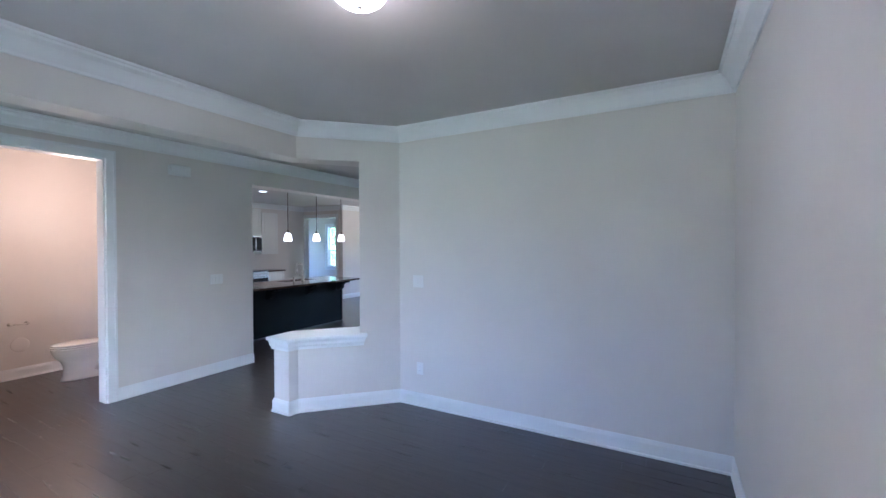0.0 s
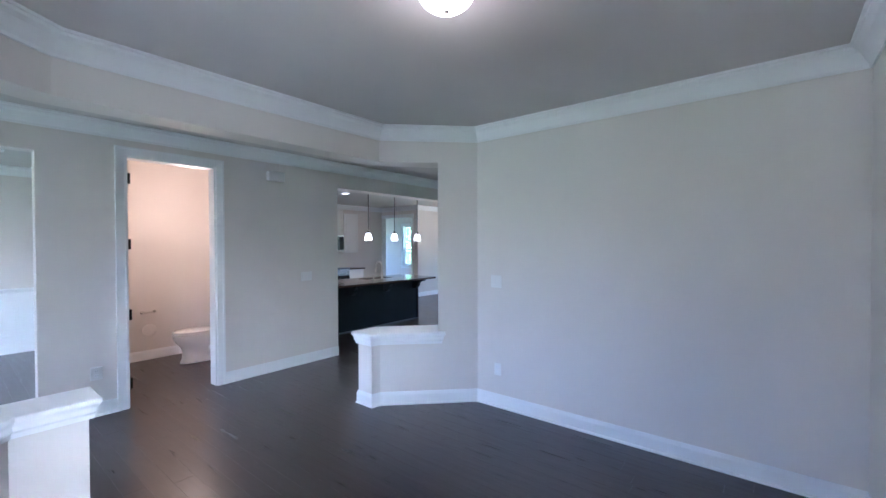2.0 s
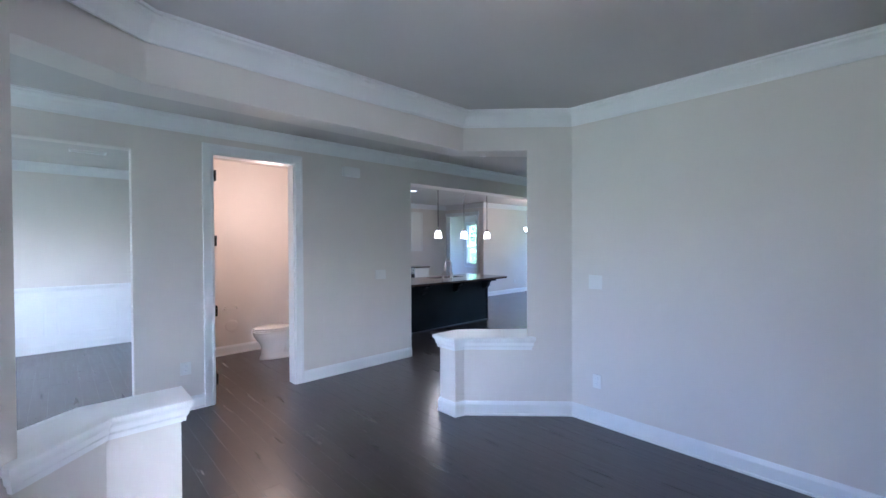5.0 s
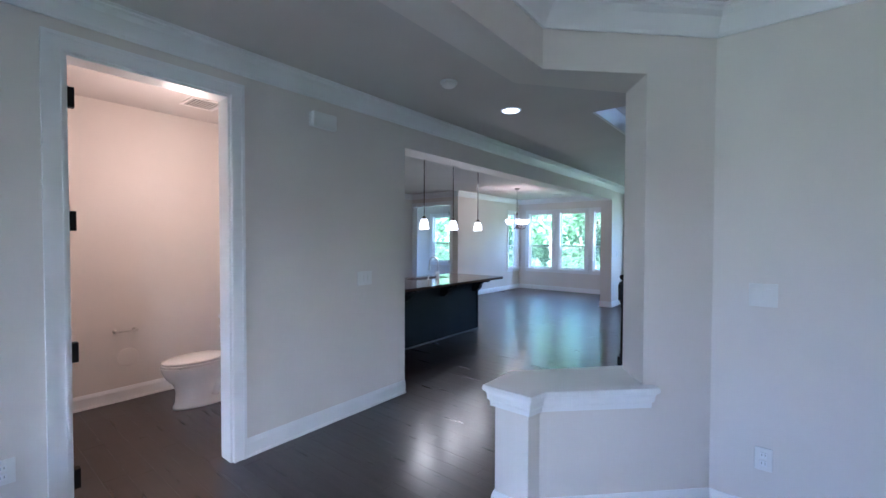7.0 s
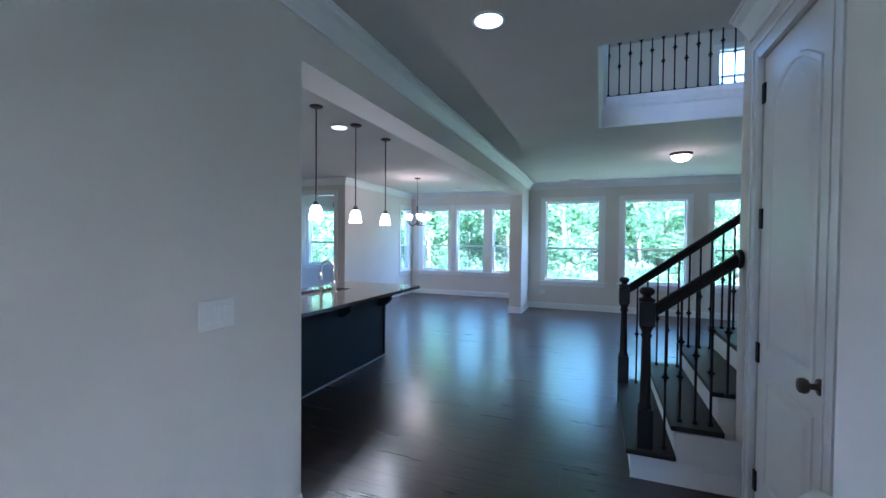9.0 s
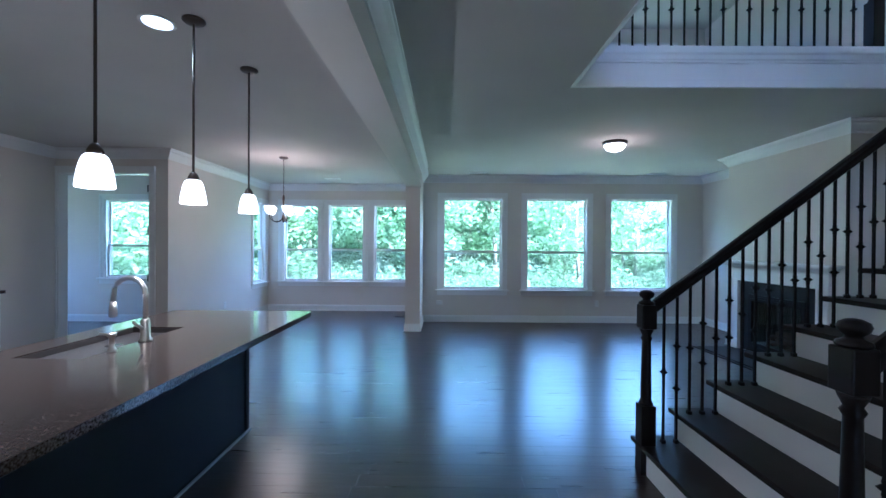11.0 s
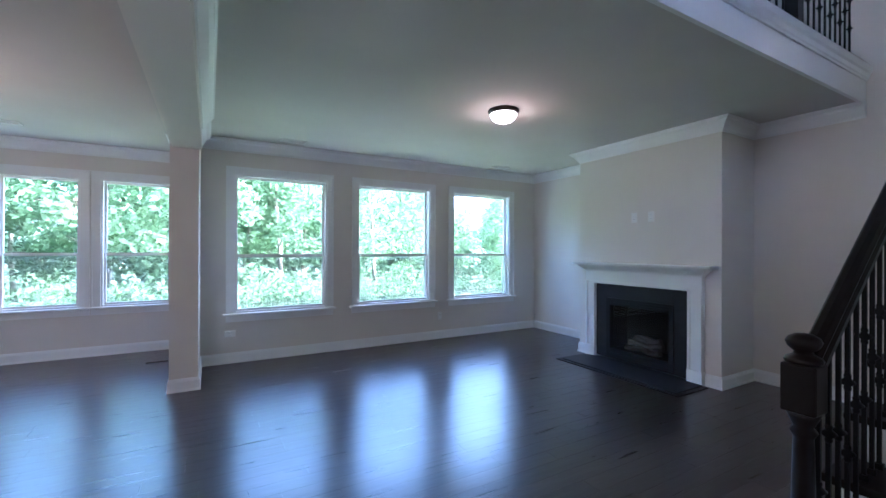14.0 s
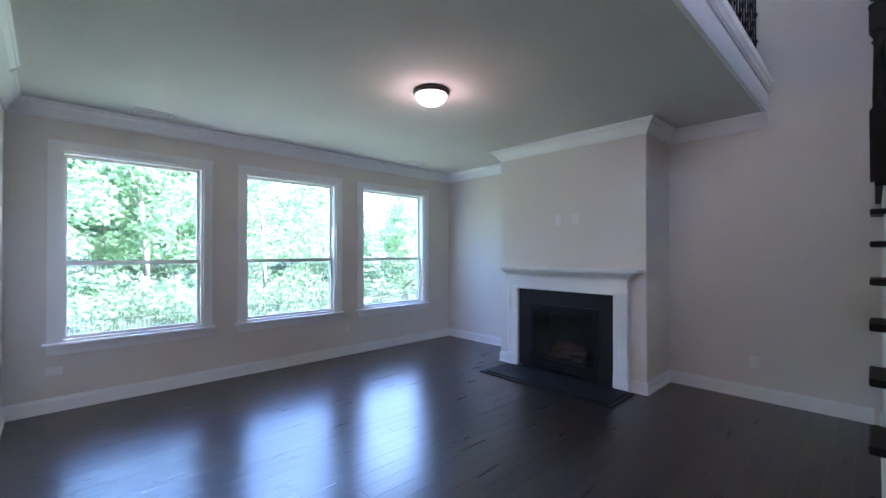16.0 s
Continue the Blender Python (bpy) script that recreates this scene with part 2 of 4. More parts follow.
CROWN = [(-0.004, H - 0.135), (0.012, H - 0.135), (0.016, H - 0.118), (0.03, H - 0.1), (0.062, H - 0.05), (0.09, H - 0.032), (0.094, H - 0.018), (0.108, H - 0.016), (0.108, H + 0.004), (-0.004, H + 0.004)]
BASE = [(-0.004, -0.002), (0.022, -0.002), (0.022, 0.014), (0.015, 0.02), (0.015, 0.098), (0.011, 0.112), (0.006, 0.128), (-0.004, 0.128)]


def moulding(name, paths, profile, label):
    for path in paths:
        bm = bmesh.new()
        add_sweep(bm, path, profile)
        tagged(finish(name, bm, TRIM), label, "trim", kind="structure")


def add_lathe(bm, profile, at=(0, 0, 0), seg=20, axis='Z'):
    rings = []
    for r, z in profile:
        ring = []
        for i in range(seg):
            c, s = math.cos(2 * math.pi * i / seg) * max(r, 0.0005), math.sin(2 * math.pi * i / seg) * max(r, 0.0005)
            v = {'Z': (c, s, z), 'X': (z, c, s), 'Y': (c, z, s)}[axis]
            ring.append(bm.verts.new((v[0] + at[0], v[1] + at[1], v[2] + at[2])))
        rings.append(ring)
    for a, b in zip(rings, rings[1:]):
        for i in range(seg):
            f = bm.faces.new((a[i], a[(i + 1) % seg], b[(i + 1) % seg], b[i]))
            f.smooth = True
    bm.faces.new(rings[0]), bm.faces.new(rings[-1])


def lathe(name, mat, profile, at=(0, 0, 0), parent=None, seg=20, axis='Z'):
    bm = bmesh.new()
    add_lathe(bm, profile, at, seg, axis)
    return finish(name, bm, mat, parent)


def add_tube(bm, pts, r, seg=8):
    pts = [Vector(p) for p in pts]
    rings = []
    for i, p in enumerate(pts):
        d = (pts[min(i + 1, len(pts) - 1)] - pts[max(i - 1, 0)]).normalized()
        u = d.cross(Vector((0.31, 0.17, 0.93)) if abs(d.z) < 0.9 else Vector((1, 0.1, 0))).normalized()
        v = d.cross(u)
        rings.append([bm.verts.new(p + (u * math.cos(2 * math.pi * k / seg) + v * math.sin(2 * math.pi * k / seg)) * r) for k in range(seg)])
    for a, b in zip(rings, rings[1:]):
        for k in range(seg):
            f = bm.faces.new((a[k], a[(k + 1) % seg], b[(k + 1) % seg], b[k]))
            f.smooth = True
    bm.faces.new(rings[0]), bm.faces.new(rings[-1])


def tube(name, mat, pts, r, parent=None, seg=8):
    bm = bmesh.new()
    add_tube(bm, pts, r, seg)
    return finish(name, bm, mat, parent)


def base_empty(name, m, label, category, group="", kind=""):
    o = new(name)
    o.matrix_basis = m
    return tagged(o, label, category, group, kind)


# ---- large structure ----
LX, LI = -3.34, -3.56          # hall face and kitchen face of the long wall
YB, YN, XR = 11.83, 13.05, 1.87  # living back wall, nook back wall, living side wall
UP = 5.5                        # upper ceiling


def wall(name, items, label, mat=WALL):
    return tagged(boxes(name, mat, items), label, "wall", kind="structure")


def row_wall(name, axis, a0, a1, f0, f1, z1, holes, label, z0=0.0):
    """A wall along one axis between faces f0 and f1, with holes (start, end, bottom, top)."""
    out, cur = [], a0
    for h0, h1, b, t in sorted(holes):
        out.append((cur, h0, z0, z1))
        if b > z0:
            out.append((h0, h1, z0, b))
        if t < z1:
            out.append((h0, h1, t, z1))
        cur = h1
    out.append((cur, a1, z0, z1))
    items = []
    for s, e, lo, hi in out:
        if e - s > 1e-4:
            items.append(((s, f0, lo), (e, f1, hi)) if axis == 'x' else ((f0, s, lo), (f1, e, hi)))
    return wall(name, items, label)


LIVW = [(-3.01, -1.87), (-1.435, -0.275), (0.145, 1.295)]
NOOKW = [(-6.49, -5.71), (-5.50, -4.72), (-4.51, -3.73)]
Z0, Z1 = 0.61, 2.335
row_wall("wall_hall", 'y', -1.6, 4.33, LI + 0.08, LX, H, [(-0.9, 1.23, 0, 2.40), (1.86, 2.68, 0, 2.455)], "warm white painted drywall wall beside the hall")
wall("beam", [((-3.595, 4.331, 2.40), (LX, 10.93, H))], "warm white painted ceiling beam between hall and kitchen")
wall("wall_column", [((-3.61, 10.93, 0), (-3.365, YB, H))], "warm white painted wing wall ending the beam")
row_wall("wall_back", 'x', -3.365, XR + 0.15, YB, YB + 0.16, H, [(a, b, Z0, Z1) for a, b in LIVW], "warm white painted window wall of the living room")
row_wall("wall_back_upper", 'x', -4.6, XR + 0.15, YB, YB + 0.16, UP, [(-2.99, -1.88, 4.3, 5.15), (0.16, 1.28, 4.3, 5.15)], "white painted upper window wall", z0=3.035)
row_wall("wall_nook_side", 'y', YB, YN, -3.61, -3.42, H, [], "warm white painted side wall of the breakfast nook")
row_wall("wall_nook_back", 'x', -6.98, -3.42, YN, YN + 0.16, H, [(a, b, Z0 + 0.03, Z1 - 0.02) for a, b in NOOKW], "warm white painted window wall of the breakfast nook")
row_wall("wall_nook_left", 'y', 9.82, YN, -6.98, -6.82, H, [(12.36, 12.93, Z0 + 0.03, Z1 - 0.02)], "warm white painted nook wall with a window")
row_wall("wall_kitchen_end", 'x', -8.55, -6.98, 9.82, 9.96, H, [(-8.38, -7.08, 0, 2.42)], "warm white painted kitchen wall with an opening")
row_wall("wall_kitchen_side", 'y', 4.2, 9.82, -8.55, -8.4, H, [], "warm white painted kitchen wall behind the cabinets")
row_wall("wall_kitchen_near", 'x', -8.55, LI + 0.08, 4.19, 4.33, H, [], "warm white painted wall between kitchen and powder room")
row_wall("wall_rear_room_back", 'x', -11.6, -6.98, 11.6, 11.76, H, [(-9.2, -8.25, 0.8, 2.25)], "grey beige painted wall with a window")
# opening added on the unseen side for the fill lamp
row_wall("wall_rear_room_left", 'y', 9.82, 11.76, -11.75, -11.6, H, [(10.2, 11.4, 0.75, 2.25)], "grey beige painted wall")
row_wall("wall_rear_room_near", 'x', -11.6, -8.55, 9.82, 9.96, H, [], "grey beige painted wall")
row_wall("wall_living_side", 'y', 4.25, YB, XR, XR + 0.15, UP, [], "warm white painted wall beside the fireplace")
wall("chimney_breast", [((1.22, 8.36, 0), (XR, 8.66, H)), ((1.22, 9.88, 0), (XR, 10.18, H)), ((1.22, 8.66, 0.98), (XR, 9.88, H)), ((1.72, 8.66, 0), (XR, 9.88, 0.98))], "warm white painted chimney breast")
# powder room
row_wall("wall_powder_back", 'y', 1.8, 4.19, -5.36, -5.22, H, [], "warm white painted powder room wall")
row_wall("wall_powder_side", 'x', -7.3, LI + 0.08, 1.70, 1.8, H, [], "warm white painted wall between powder and dining room")
row_wall("wall_powder_end", 'x', -5.22, LI + 0.08, 3.45, 3.57, H, [], "warm white painted powder room wall behind the toilet")
# dining room
row_wall("wall_dining", 'y', -2.0, 1.8, -7.3, -7.16, H, [], "warm white painted dining room wall above wainscot")
# both openings are unseen, added to let light into dining room and foyer
row_wall("wall_front", 'x', -7.3, -0.9, -1.75, -1.6, H, [(-6.0, -4.7, 0.9, 2.1), (-2.8, -2.1, 0.5, 2.1)], "white painted front wall")
# study
row_wall("wall_study_north", 'x', -0.787, 2.1, 4.14, 4.28, H, [], "warm white painted study wall")
row_wall("wall_study_east", 'y', 0.2, 4.25, 1.985, 2.12, H, [], "warm white painted study side wall")
row_wall("wall_study_south", 'x', -0.93, 2.12, 0.2, 0.34, H, [(-0.15, 0.55, 0.8, 2.2)], "warm white painted study front wall")
row_wall("wall_foyer_side", 'y', -1.6, 0.2, -1.07, -0.93, H, [], "white painted foyer wall")
prisms_label = "warm white painted angled wall with a pass-through opening"
tagged(prisms("wall_angle_north", WALL, [
    ([(-0.787, 4.14), (-0.787, 4.28), (-1.10, 4.28), (-1.24, 4.09), (-1.07, 3.857)], 0, H),
    ([(-1.07, 3.857), (-1.24, 4.09), (-1.70, 3.60), (-1.70, 3.36), (-1.50, 3.36), (-1.48, 3.45)], 0, 0.685),
    ([(-1.07, 3.857), (-1.24, 4.09), (-1.69, 3.53), (-1.48, 3.45)], 2.40, H)]), prisms_label, "wall", kind="structure")
tagged(prisms("wall_angle_south", WALL, [
    ([(-0.93, 0.34), (-1.22, 0.63), (-1.40, 0.48), (-1.07, 0.2), (-0.93, 0.2)], 0, H),
    ([(-1.22, 0.63), (-1.50, 0.92), (-1.50, 1.24), (-1.70, 1.24), (-1.70, 0.84), (-1.40, 0.48)], 0, 0.685),
    ([(-1.22, 0.63), (-1.48, 1.10), (-1.69, 1.02), (-1.40, 0.48)], 2.40, H)]), prisms_label, "wall", kind="structure")
tagged(prisms("header", WALL, [([(-1.48, 1.10), (-1.48, 3.45), (-1.69, 3.53), (-1.69, 1.02)], 2.40, H)]), "warm white painted header between study and hall", "wall", kind="structure")
# closet and stair wall
row_wall("wall_closet", 'y', 4.281, 5.40, -1.10, -0.98, H, [(4.46, 5.20, 0, 2.44)], "white painted closet wall beside the stairs")
row_wall("wall_stair_near", 'x', -1.10, XR, 5.401, 5.52, UP, [], "warm white painted wall between stair flights")
row_wall("wall_closet_end", 'x', -0.98, XR, 4.282, 4.40, H, [], "white painted closet wall")
# upper storey shell
row_wall("wall_upper_left", 'y', 3.0, YB, -4.75, -4.6, UP, [], "white painted upper hall wall", z0=3.06)
# the hole in this wall is added for the loft fill lamp
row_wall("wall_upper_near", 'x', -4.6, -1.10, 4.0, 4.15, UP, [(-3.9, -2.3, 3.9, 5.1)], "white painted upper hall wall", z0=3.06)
row_wall("wall_upper_end", 'y', 4.15, 5.401, -1.10, -0.98, UP, [], "white painted upper stair wall", z0=3.06)
tagged(boxes("ceiling_upper", CEIL, [((-4.8, 3.0, UP), (2.1, 12.05, UP + 0.15))]), "white painted upper ceiling", "ceiling", kind="structure")
tagged(boxes("ceiling", CEIL, [((-11.8, -1.8, H), (-7.0, 11.8, 3.03)), ((-7.0, -1.8, H), (-1.9, 13.25, 3.03)), ((-1.9, -1.8, H), (2.15, 5.46, 3.03)), ((-1.9, 7.5, H), (XR, YB + 0.158, 3.03))]), "white painted flat drywall ceiling", "ceiling", kind="structure")
tagged(boxes("floor_upper", CARPET, [((-4.6, 4.15, 3.034), (-1.9, YB, 3.05)), ((-1.9, 7.5, 3.034), (XR, YB, 3.05))]), "beige carpeted upper floor", "floor", kind="structure")
tagged(boxes("foundation", CONCRETE, [((-11.7, -1.8, -1.9), (-6.98, 11.75, -0.03)), ((-6.98, -1.8, -1.9), (-3.4, 13.2, -0.03)), ((-3.4, -1.8, -1.9), (2.1, 12.0, -0.03))]), "grey concrete foundation slab", "foundation", kind="structure")
# unseen slabs, added only to keep direct sun out of the front openings
tagged(boxes("sun_block", TRIM, [((-1.05, -2.2, 2.5), (2.3, 0.195, 2.62)), ((-7.4, -4.0, 2.5), (-1.06, -1.755, 2.62))]), "unseen white slabs added to block sun at the front", "roof", kind="structure")
# well fascia
tagged(boxes("fascia", TRIM, [((-1.912, 7.484, 2.735), (XR, 7.512, 3.06)), ((-1.914, 5.46, 2.735), (-1.886, 7.484, 3.06))]), "white painted fascia round the stairwell", "fascia", kind="structure")
bm = bmesh.new()
add_sweep(bm, [(XR, 7.484), (-1.886, 7.484), (-1.886, 5.46)], [(-0.003, 2.93), (0.012, 2.93), (0.014, 2.945), (0.022, 2.955), (0.028, 2.985), (0.04, 3.0), (0.045, 3.05), (-0.003, 3.05)])
tagged(finish("trim", bm, TRIM), "white moulding along the stairwell edge", "trim", kind="structure")

# mouldings: the room lies to the left of each path
moulding("crown", [
    [(1.985, 0.34), (1.985, 4.14), (-0.787, 4.14), (-1.48, 3.45), (-1.48, 1.10), (-0.93, 0.34), (1.985, 0.34)],
    [(LX, 10.93), (LX, -1.6)],
    [(XR, 7.48), (XR, 8.36), (1.22, 8.36), (1.22, 10.18), (XR, 10.18), (XR, YB), (-3.365, YB), (-3.365, 10.94), (LX, 10.94)],
    [(-3.61, 11.83), (-3.61, YN), (-6.82, YN), (-6.82, 9.82), (-8.4, 9.82), (-8.4, 4.33)],
    [(-1.10, 5.40), (-1.10, 4.28), (-1.24, 4.09), (-1.69, 3.53), (-1.69, 1.02)][::-1],
    [(-7.16, 1.70), (-7.16, -1.6)],
    [(LI + 0.08, 1.70), (-7.16, 1.70)],
], CROWN, "white crown moulding at the ceiling")
moulding("baseboard", [
    [(1.985, 0.34), (1.985, 4.14), (-0.787, 4.14), (-1.48, 3.45), (-1.50, 3.36), (-1.70, 3.36), (-1.70, 3.60), (-1.24, 4.09), (-1.10, 4.28), (-1.10, 4.37)],
    [(LX, 4.33), (LX, 2.765)], [(LX, 1.775), (LX, 1.23)],
    [(-1.69, 0.84), (-1.70, 1.24), (-1.50, 1.24), (-1.50, 0.92), (-0.93, 0.34)],
    [(XR, 6.80), (XR, 8.36), (1.22, 8.36), (1.22, 8.53)], [(1.22, 10.03), (1.22, 10.18), (XR, 10.18), (XR, YB), (-3.365, YB), (-3.365, 10.93), (-3.61, 10.93), (-3.61, YN), (-6.82, YN), (-6.82, 9.82), (-7.0, 9.82)],
    [(-3.48, 3.45), (-5.22, 3.45), (-5.22, 1.8), (-3.48, 1.8)],
    [(-3.48, 1.70), (-7.16, 1.70), (-7.16, -1.6)], [(-6.98, 11.6), (-11.6, 11.6), (-11.6, 9.96)],
], BASE, "white painted baseboard")


# ---- windows ----
def window(name, m, w, z0, z1, label, side=0.087, left=True, right=True, rail=0.41, depth=0.16, stool=True):
    """Double-hung window; local x along the wall, y outward, z up, origin on the inner wall face."""
    o = base_empty(name, m, label, "window", "house windows", "structure")
    h = w / 2
    k = 0.018
    l, r = -h - (side if left else 0.1), h + (side if right else 0.1)
    parts = [((-h, -k, z1), (h, 0.004, z1 + side)), ((-h - side, -k, z1), (-h, 0.004, z1 + side)), ((h, -k, z1), (h + side, 0.004, z1 + side)),
             ((-h - side, -k, z0), (-h, 0.004, z1)), ((h, -k, z0), (h + side, 0.004, z1))]
    back = [((-h - side, -k - 0.008, z1 + side - 0.02), (h + side, -k, z1 + side)), ((-h - side, -k - 0.008, z0), (-h - side + 0.02, -k, z1 + side - 0.02)), ((h + side - 0.02, -k - 0.008, z0), (h + side, -k, z1 + side - 0.02))]
    boxes("casing", TRIM, parts + back, o)
    if stool:
        boxes("sill", TRIM, [((-h - side - 0.03, -0.06, z0 - 0.025), (h + side + 0.03, 0.004, z0))], o, 0.005)
        boxes("apron", TRIM, [((-h - side, -0.016, z0 - 0.105), (h + side, 0.004, z0 - 0.026))], o)
    j = 0.02
    boxes("jamb", TRIM, [((-h, 0.0, z0), (-h + j, depth, z1)), ((h - j, 0.0, z0), (h, depth, z1)), ((-h + j, 0.0, z1 - j), (h - j, depth, z1)), ((-h + j, 0.0, z0), (h - j, depth + 0.03, z0 + j))], o)
    zm = z0 + (z1 - z0) * rail
    a, b, s = -h + j, h - j, 0.026

    def sash(nm, ya, yb, lo, hi):
        so = boxes(nm, PLASTIC, [((a, ya, lo), (a + s, yb, hi)), ((b - s, ya, lo), (b, yb, hi)), ((a + s, ya, hi - s), (b - s, yb, hi)), ((a + s, ya, lo), (b - s, yb, lo + s))], o)
        ym = (ya + yb) / 2
        g = boxes("pane", GLASS, [((a + s - 0.004, ym - 0.002, lo + s - 0.004), (b - s + 0.004, ym + 0.002, hi - s + 0.004))], so)
        g.visible_shadow = False
    sash("lower_sash", 0.055, 0.085, z0 + j, zm + 0.02)
    scr = boxes("screen", SCREEN, [((a + 0.012, 0.1395, z0 + j + 0.012), (b - 0.012, 0.1405, zm))], o)
    scr.visible_shadow = False
    boxes("screen_frame", PLASTIC, [((a, 0.135, z0 + j), (a + 0.014, 0.145, zm)), ((b - 0.014, 0.135, z0 + j), (b, 0.145, zm)), ((a + 0.014, 0.135, z0 + j), (b - 0.014, 0.145, z0 + j + 0.014))], o)
    sash("upper_sash", 0.088, 0.118, zm - 0.02, z1 - j)
    return o


n = 0
for a, b in LIVW:
    n += 1
    window("window_%d" % n, pose((a + b) / 2, YB, 0), b - a, Z0, Z1, "white double-hung window looking onto green woods")
for a, b in NOOKW:
    n += 1
    window("window_%d" % n, pose((a + b) / 2, YN, 0), b - a, Z0 + 0.03, Z1 - 0.02, "white double-hung nook window looking onto woods", side=0.1)
n += 1
window("window_%d" % n, pose(-6.82, 12.645, 0, 0, 0, 90), 0.57, Z0 + 0.03, Z1 - 0.02, "white double-hung side window of the nook", side=0.08)
n += 1
window("window_%d" % n, pose(-8.725, 11.6, 0), 0.95, 0.8, 2.25, "white double-hung window in a rear room")
for x in (-2.435, 0.72):
    n += 1
    window("window_%d" % n, pose(x, YB, 0), 1.11, 4.3, 5.15, "white upper window above the stair hall")


# ---- doors and openings ----
def casing(name, axis, face, out, a0, a1, top, label, w=0.085):
    """Door casing on a wall face; out is the sign of the room side."""
    t0, t1 = face - 0.003 * out, face + 0.019 * out
    t2 = face + 0.027 * out

    def bx(s, e, lo, hi, f0=t0, f1=t1):
        return ((f0, s, lo), (f1, e, hi)) if axis == 'y' else ((s, f0, lo), (e, f1, hi))
    return tagged(boxes(name, TRIM, [bx(a0 - w, a0, 0, top), bx(a1, a1 + w, 0, top), bx(a0 - w, a1 + w, top, top + w),
                                     bx(a0 - w, a0 - w + 0.02, 0, top + w - 0.02, t1, t2), bx(a1 + w - 0.02, a1 + w, 0, top + w - 0.02, t1, t2), bx(a0 - w, a1 + w, top + w - 0.02, top + w, t1, t2),
                                     bx(a0 - 0.012, a0 - 0.002, 0, top + 0.01, t1, t2 - 0.003 * out), bx(a1 + 0.002, a1 + 0.012, 0, top + 0.01, t1, t2 - 0.003 * out)]), label, "trim", kind="structure")


casing("trim", 'y', LX, 1, 1.86, 2.68, 2.455, "white painted door casing of the powder room")
casing("trim", 'y', -1.10, -1, 4.46, 5.20, 2.44, "white painted casing of the closet door")
casing("trim", 'x', 9.82, -1, -8.38, -7.08, 2.42, "white painted casing of the kitchen doorway")
kd = base_empty("doorway_jamb", pose(-7.08, 9.82, 0), "white painted doorway jamb with black hinges", "trim", kind="structure")
boxes("jamb", TRIM, [((-0.015, -0.002, 0), (0.002, 0.142, 2.42)), ((-1.302, -0.002, 0), (-1.285, 0.142, 2.42)), ((-1.285, -0.002, 2.405), (-0.015, 0.142, 2.422))], kd)
for z in (0.3, 0.95, 1.6, 2.2):
    boxes("hinge", IRON, [((-0.042, 0.01, z - 0.05), (-0.014, 0.05, z + 0.05))], kd)
tagged(boxes("trim", TRIM, [((LI + 0.08, 1.86, 0), (LX, 1.875, 2.455)), ((LI + 0.08, 2.665, 0), (LX, 2.68, 2.455)), ((LI + 0.08, 1.875, 2.44), (LX, 2.665, 2.455))]), "white painted jamb of the powder room door", "trim", kind="structure")


def panel_door(name, m, w, h, label, knob_x):
    """Two-panel arch-top moulded door; local x along its width, y its front, z up."""
    o = base_empty(name, m, label, "door", kind="structure")
    boxes("slab", DOORPAINT, [((0, 0.004, 0.01), (w, 0.036, h))], o)
    s, z1, z2 = 0.115, 0.25, 0.86
    for front in (0.004, 0.036):
        d = -1 if front < 0.01 else 1
        bm = bmesh.new()

        def ring(inset, off, lo, hi, arch):
            pts = [(s + inset, lo + inset), (w - s - inset, lo + inset)]
            nseg = 10 if arch else 1
            for i in range(nseg + 1):
                f = i / nseg
                x = (w - s - inset) + (2 * (s + inset) - w) * f
                pts.append((x, hi - inset - (0.10 * (1 - math.sin(math.pi * f)) if arch else 0)))
            return [bm.verts.new((x, front + off * d, z)) for x, z in pts]
        for lo, hi, arch in ((z1, z2 - 0.06, False), (z2 + 0.06, h - 0.13, True)):
            rr = [ring(i, off, lo, hi, arch) for i, off in ((0, -0.001), (0.006, 0.007), (0.022, 0.006), (0.03, 0.001), (0.05, 0.001), (0.075, 0.008))]
            for p, q in zip(rr, rr[1:]):
                for i in range(len(p)):
                    bm.faces.new((p[i], p[(i + 1) % len(p)], q[(i + 1) % len(q)], q[i]))
            bm.faces.new(rr[-1])
        finish("panel", bm, DOORPAINT, o)
    for side in (-1, 1):
        y = 0.004 if side < 0 else 0.036
        tagged(lathe("knob", BRONZE, [(0.032, 0), (0.032, 0.008 * side), (0.012, 0.012 * side), (0.012, 0.035 * side), (0.026, 0.042 * side), (0.031, 0.055 * side), (0.027, 0.068 * side), (0.01, 0.074 * side)], (knob_x, y, 0.93), o, 16, 'Y'), "dark bronze round knob")
    return o


def hinge(o, x, y, z, out=0.012):
    boxes("hinge", IRON, [((x - 0.022, y - out, z - 0.052), (x + 0.022, y + 0.004, z + 0.052))], o)


# closet door: shut in its casing, faces the hall
d1 = panel_door("door_1", pose(-1.098, 5.195, 0, 0, 0, -90), 0.73, 2.43, "closed white two-panel arch-top closet door", 0.66)
for z in (0.22, 0.9, 1.6, 2.25):
    hinge(d1, 0.004, 0.006, z)
# powder room door: open against the side wall
d2 = panel_door("door_2", pose(-3.485, 1.878, 0, 0, 0, 180), 0.76, 2.43, "open white two-panel powder room door", 0.66)
for z in (0.22, 0.9, 1.6, 2.25):
    hinge(d2, -0.06, -0.005, z, 0.03)


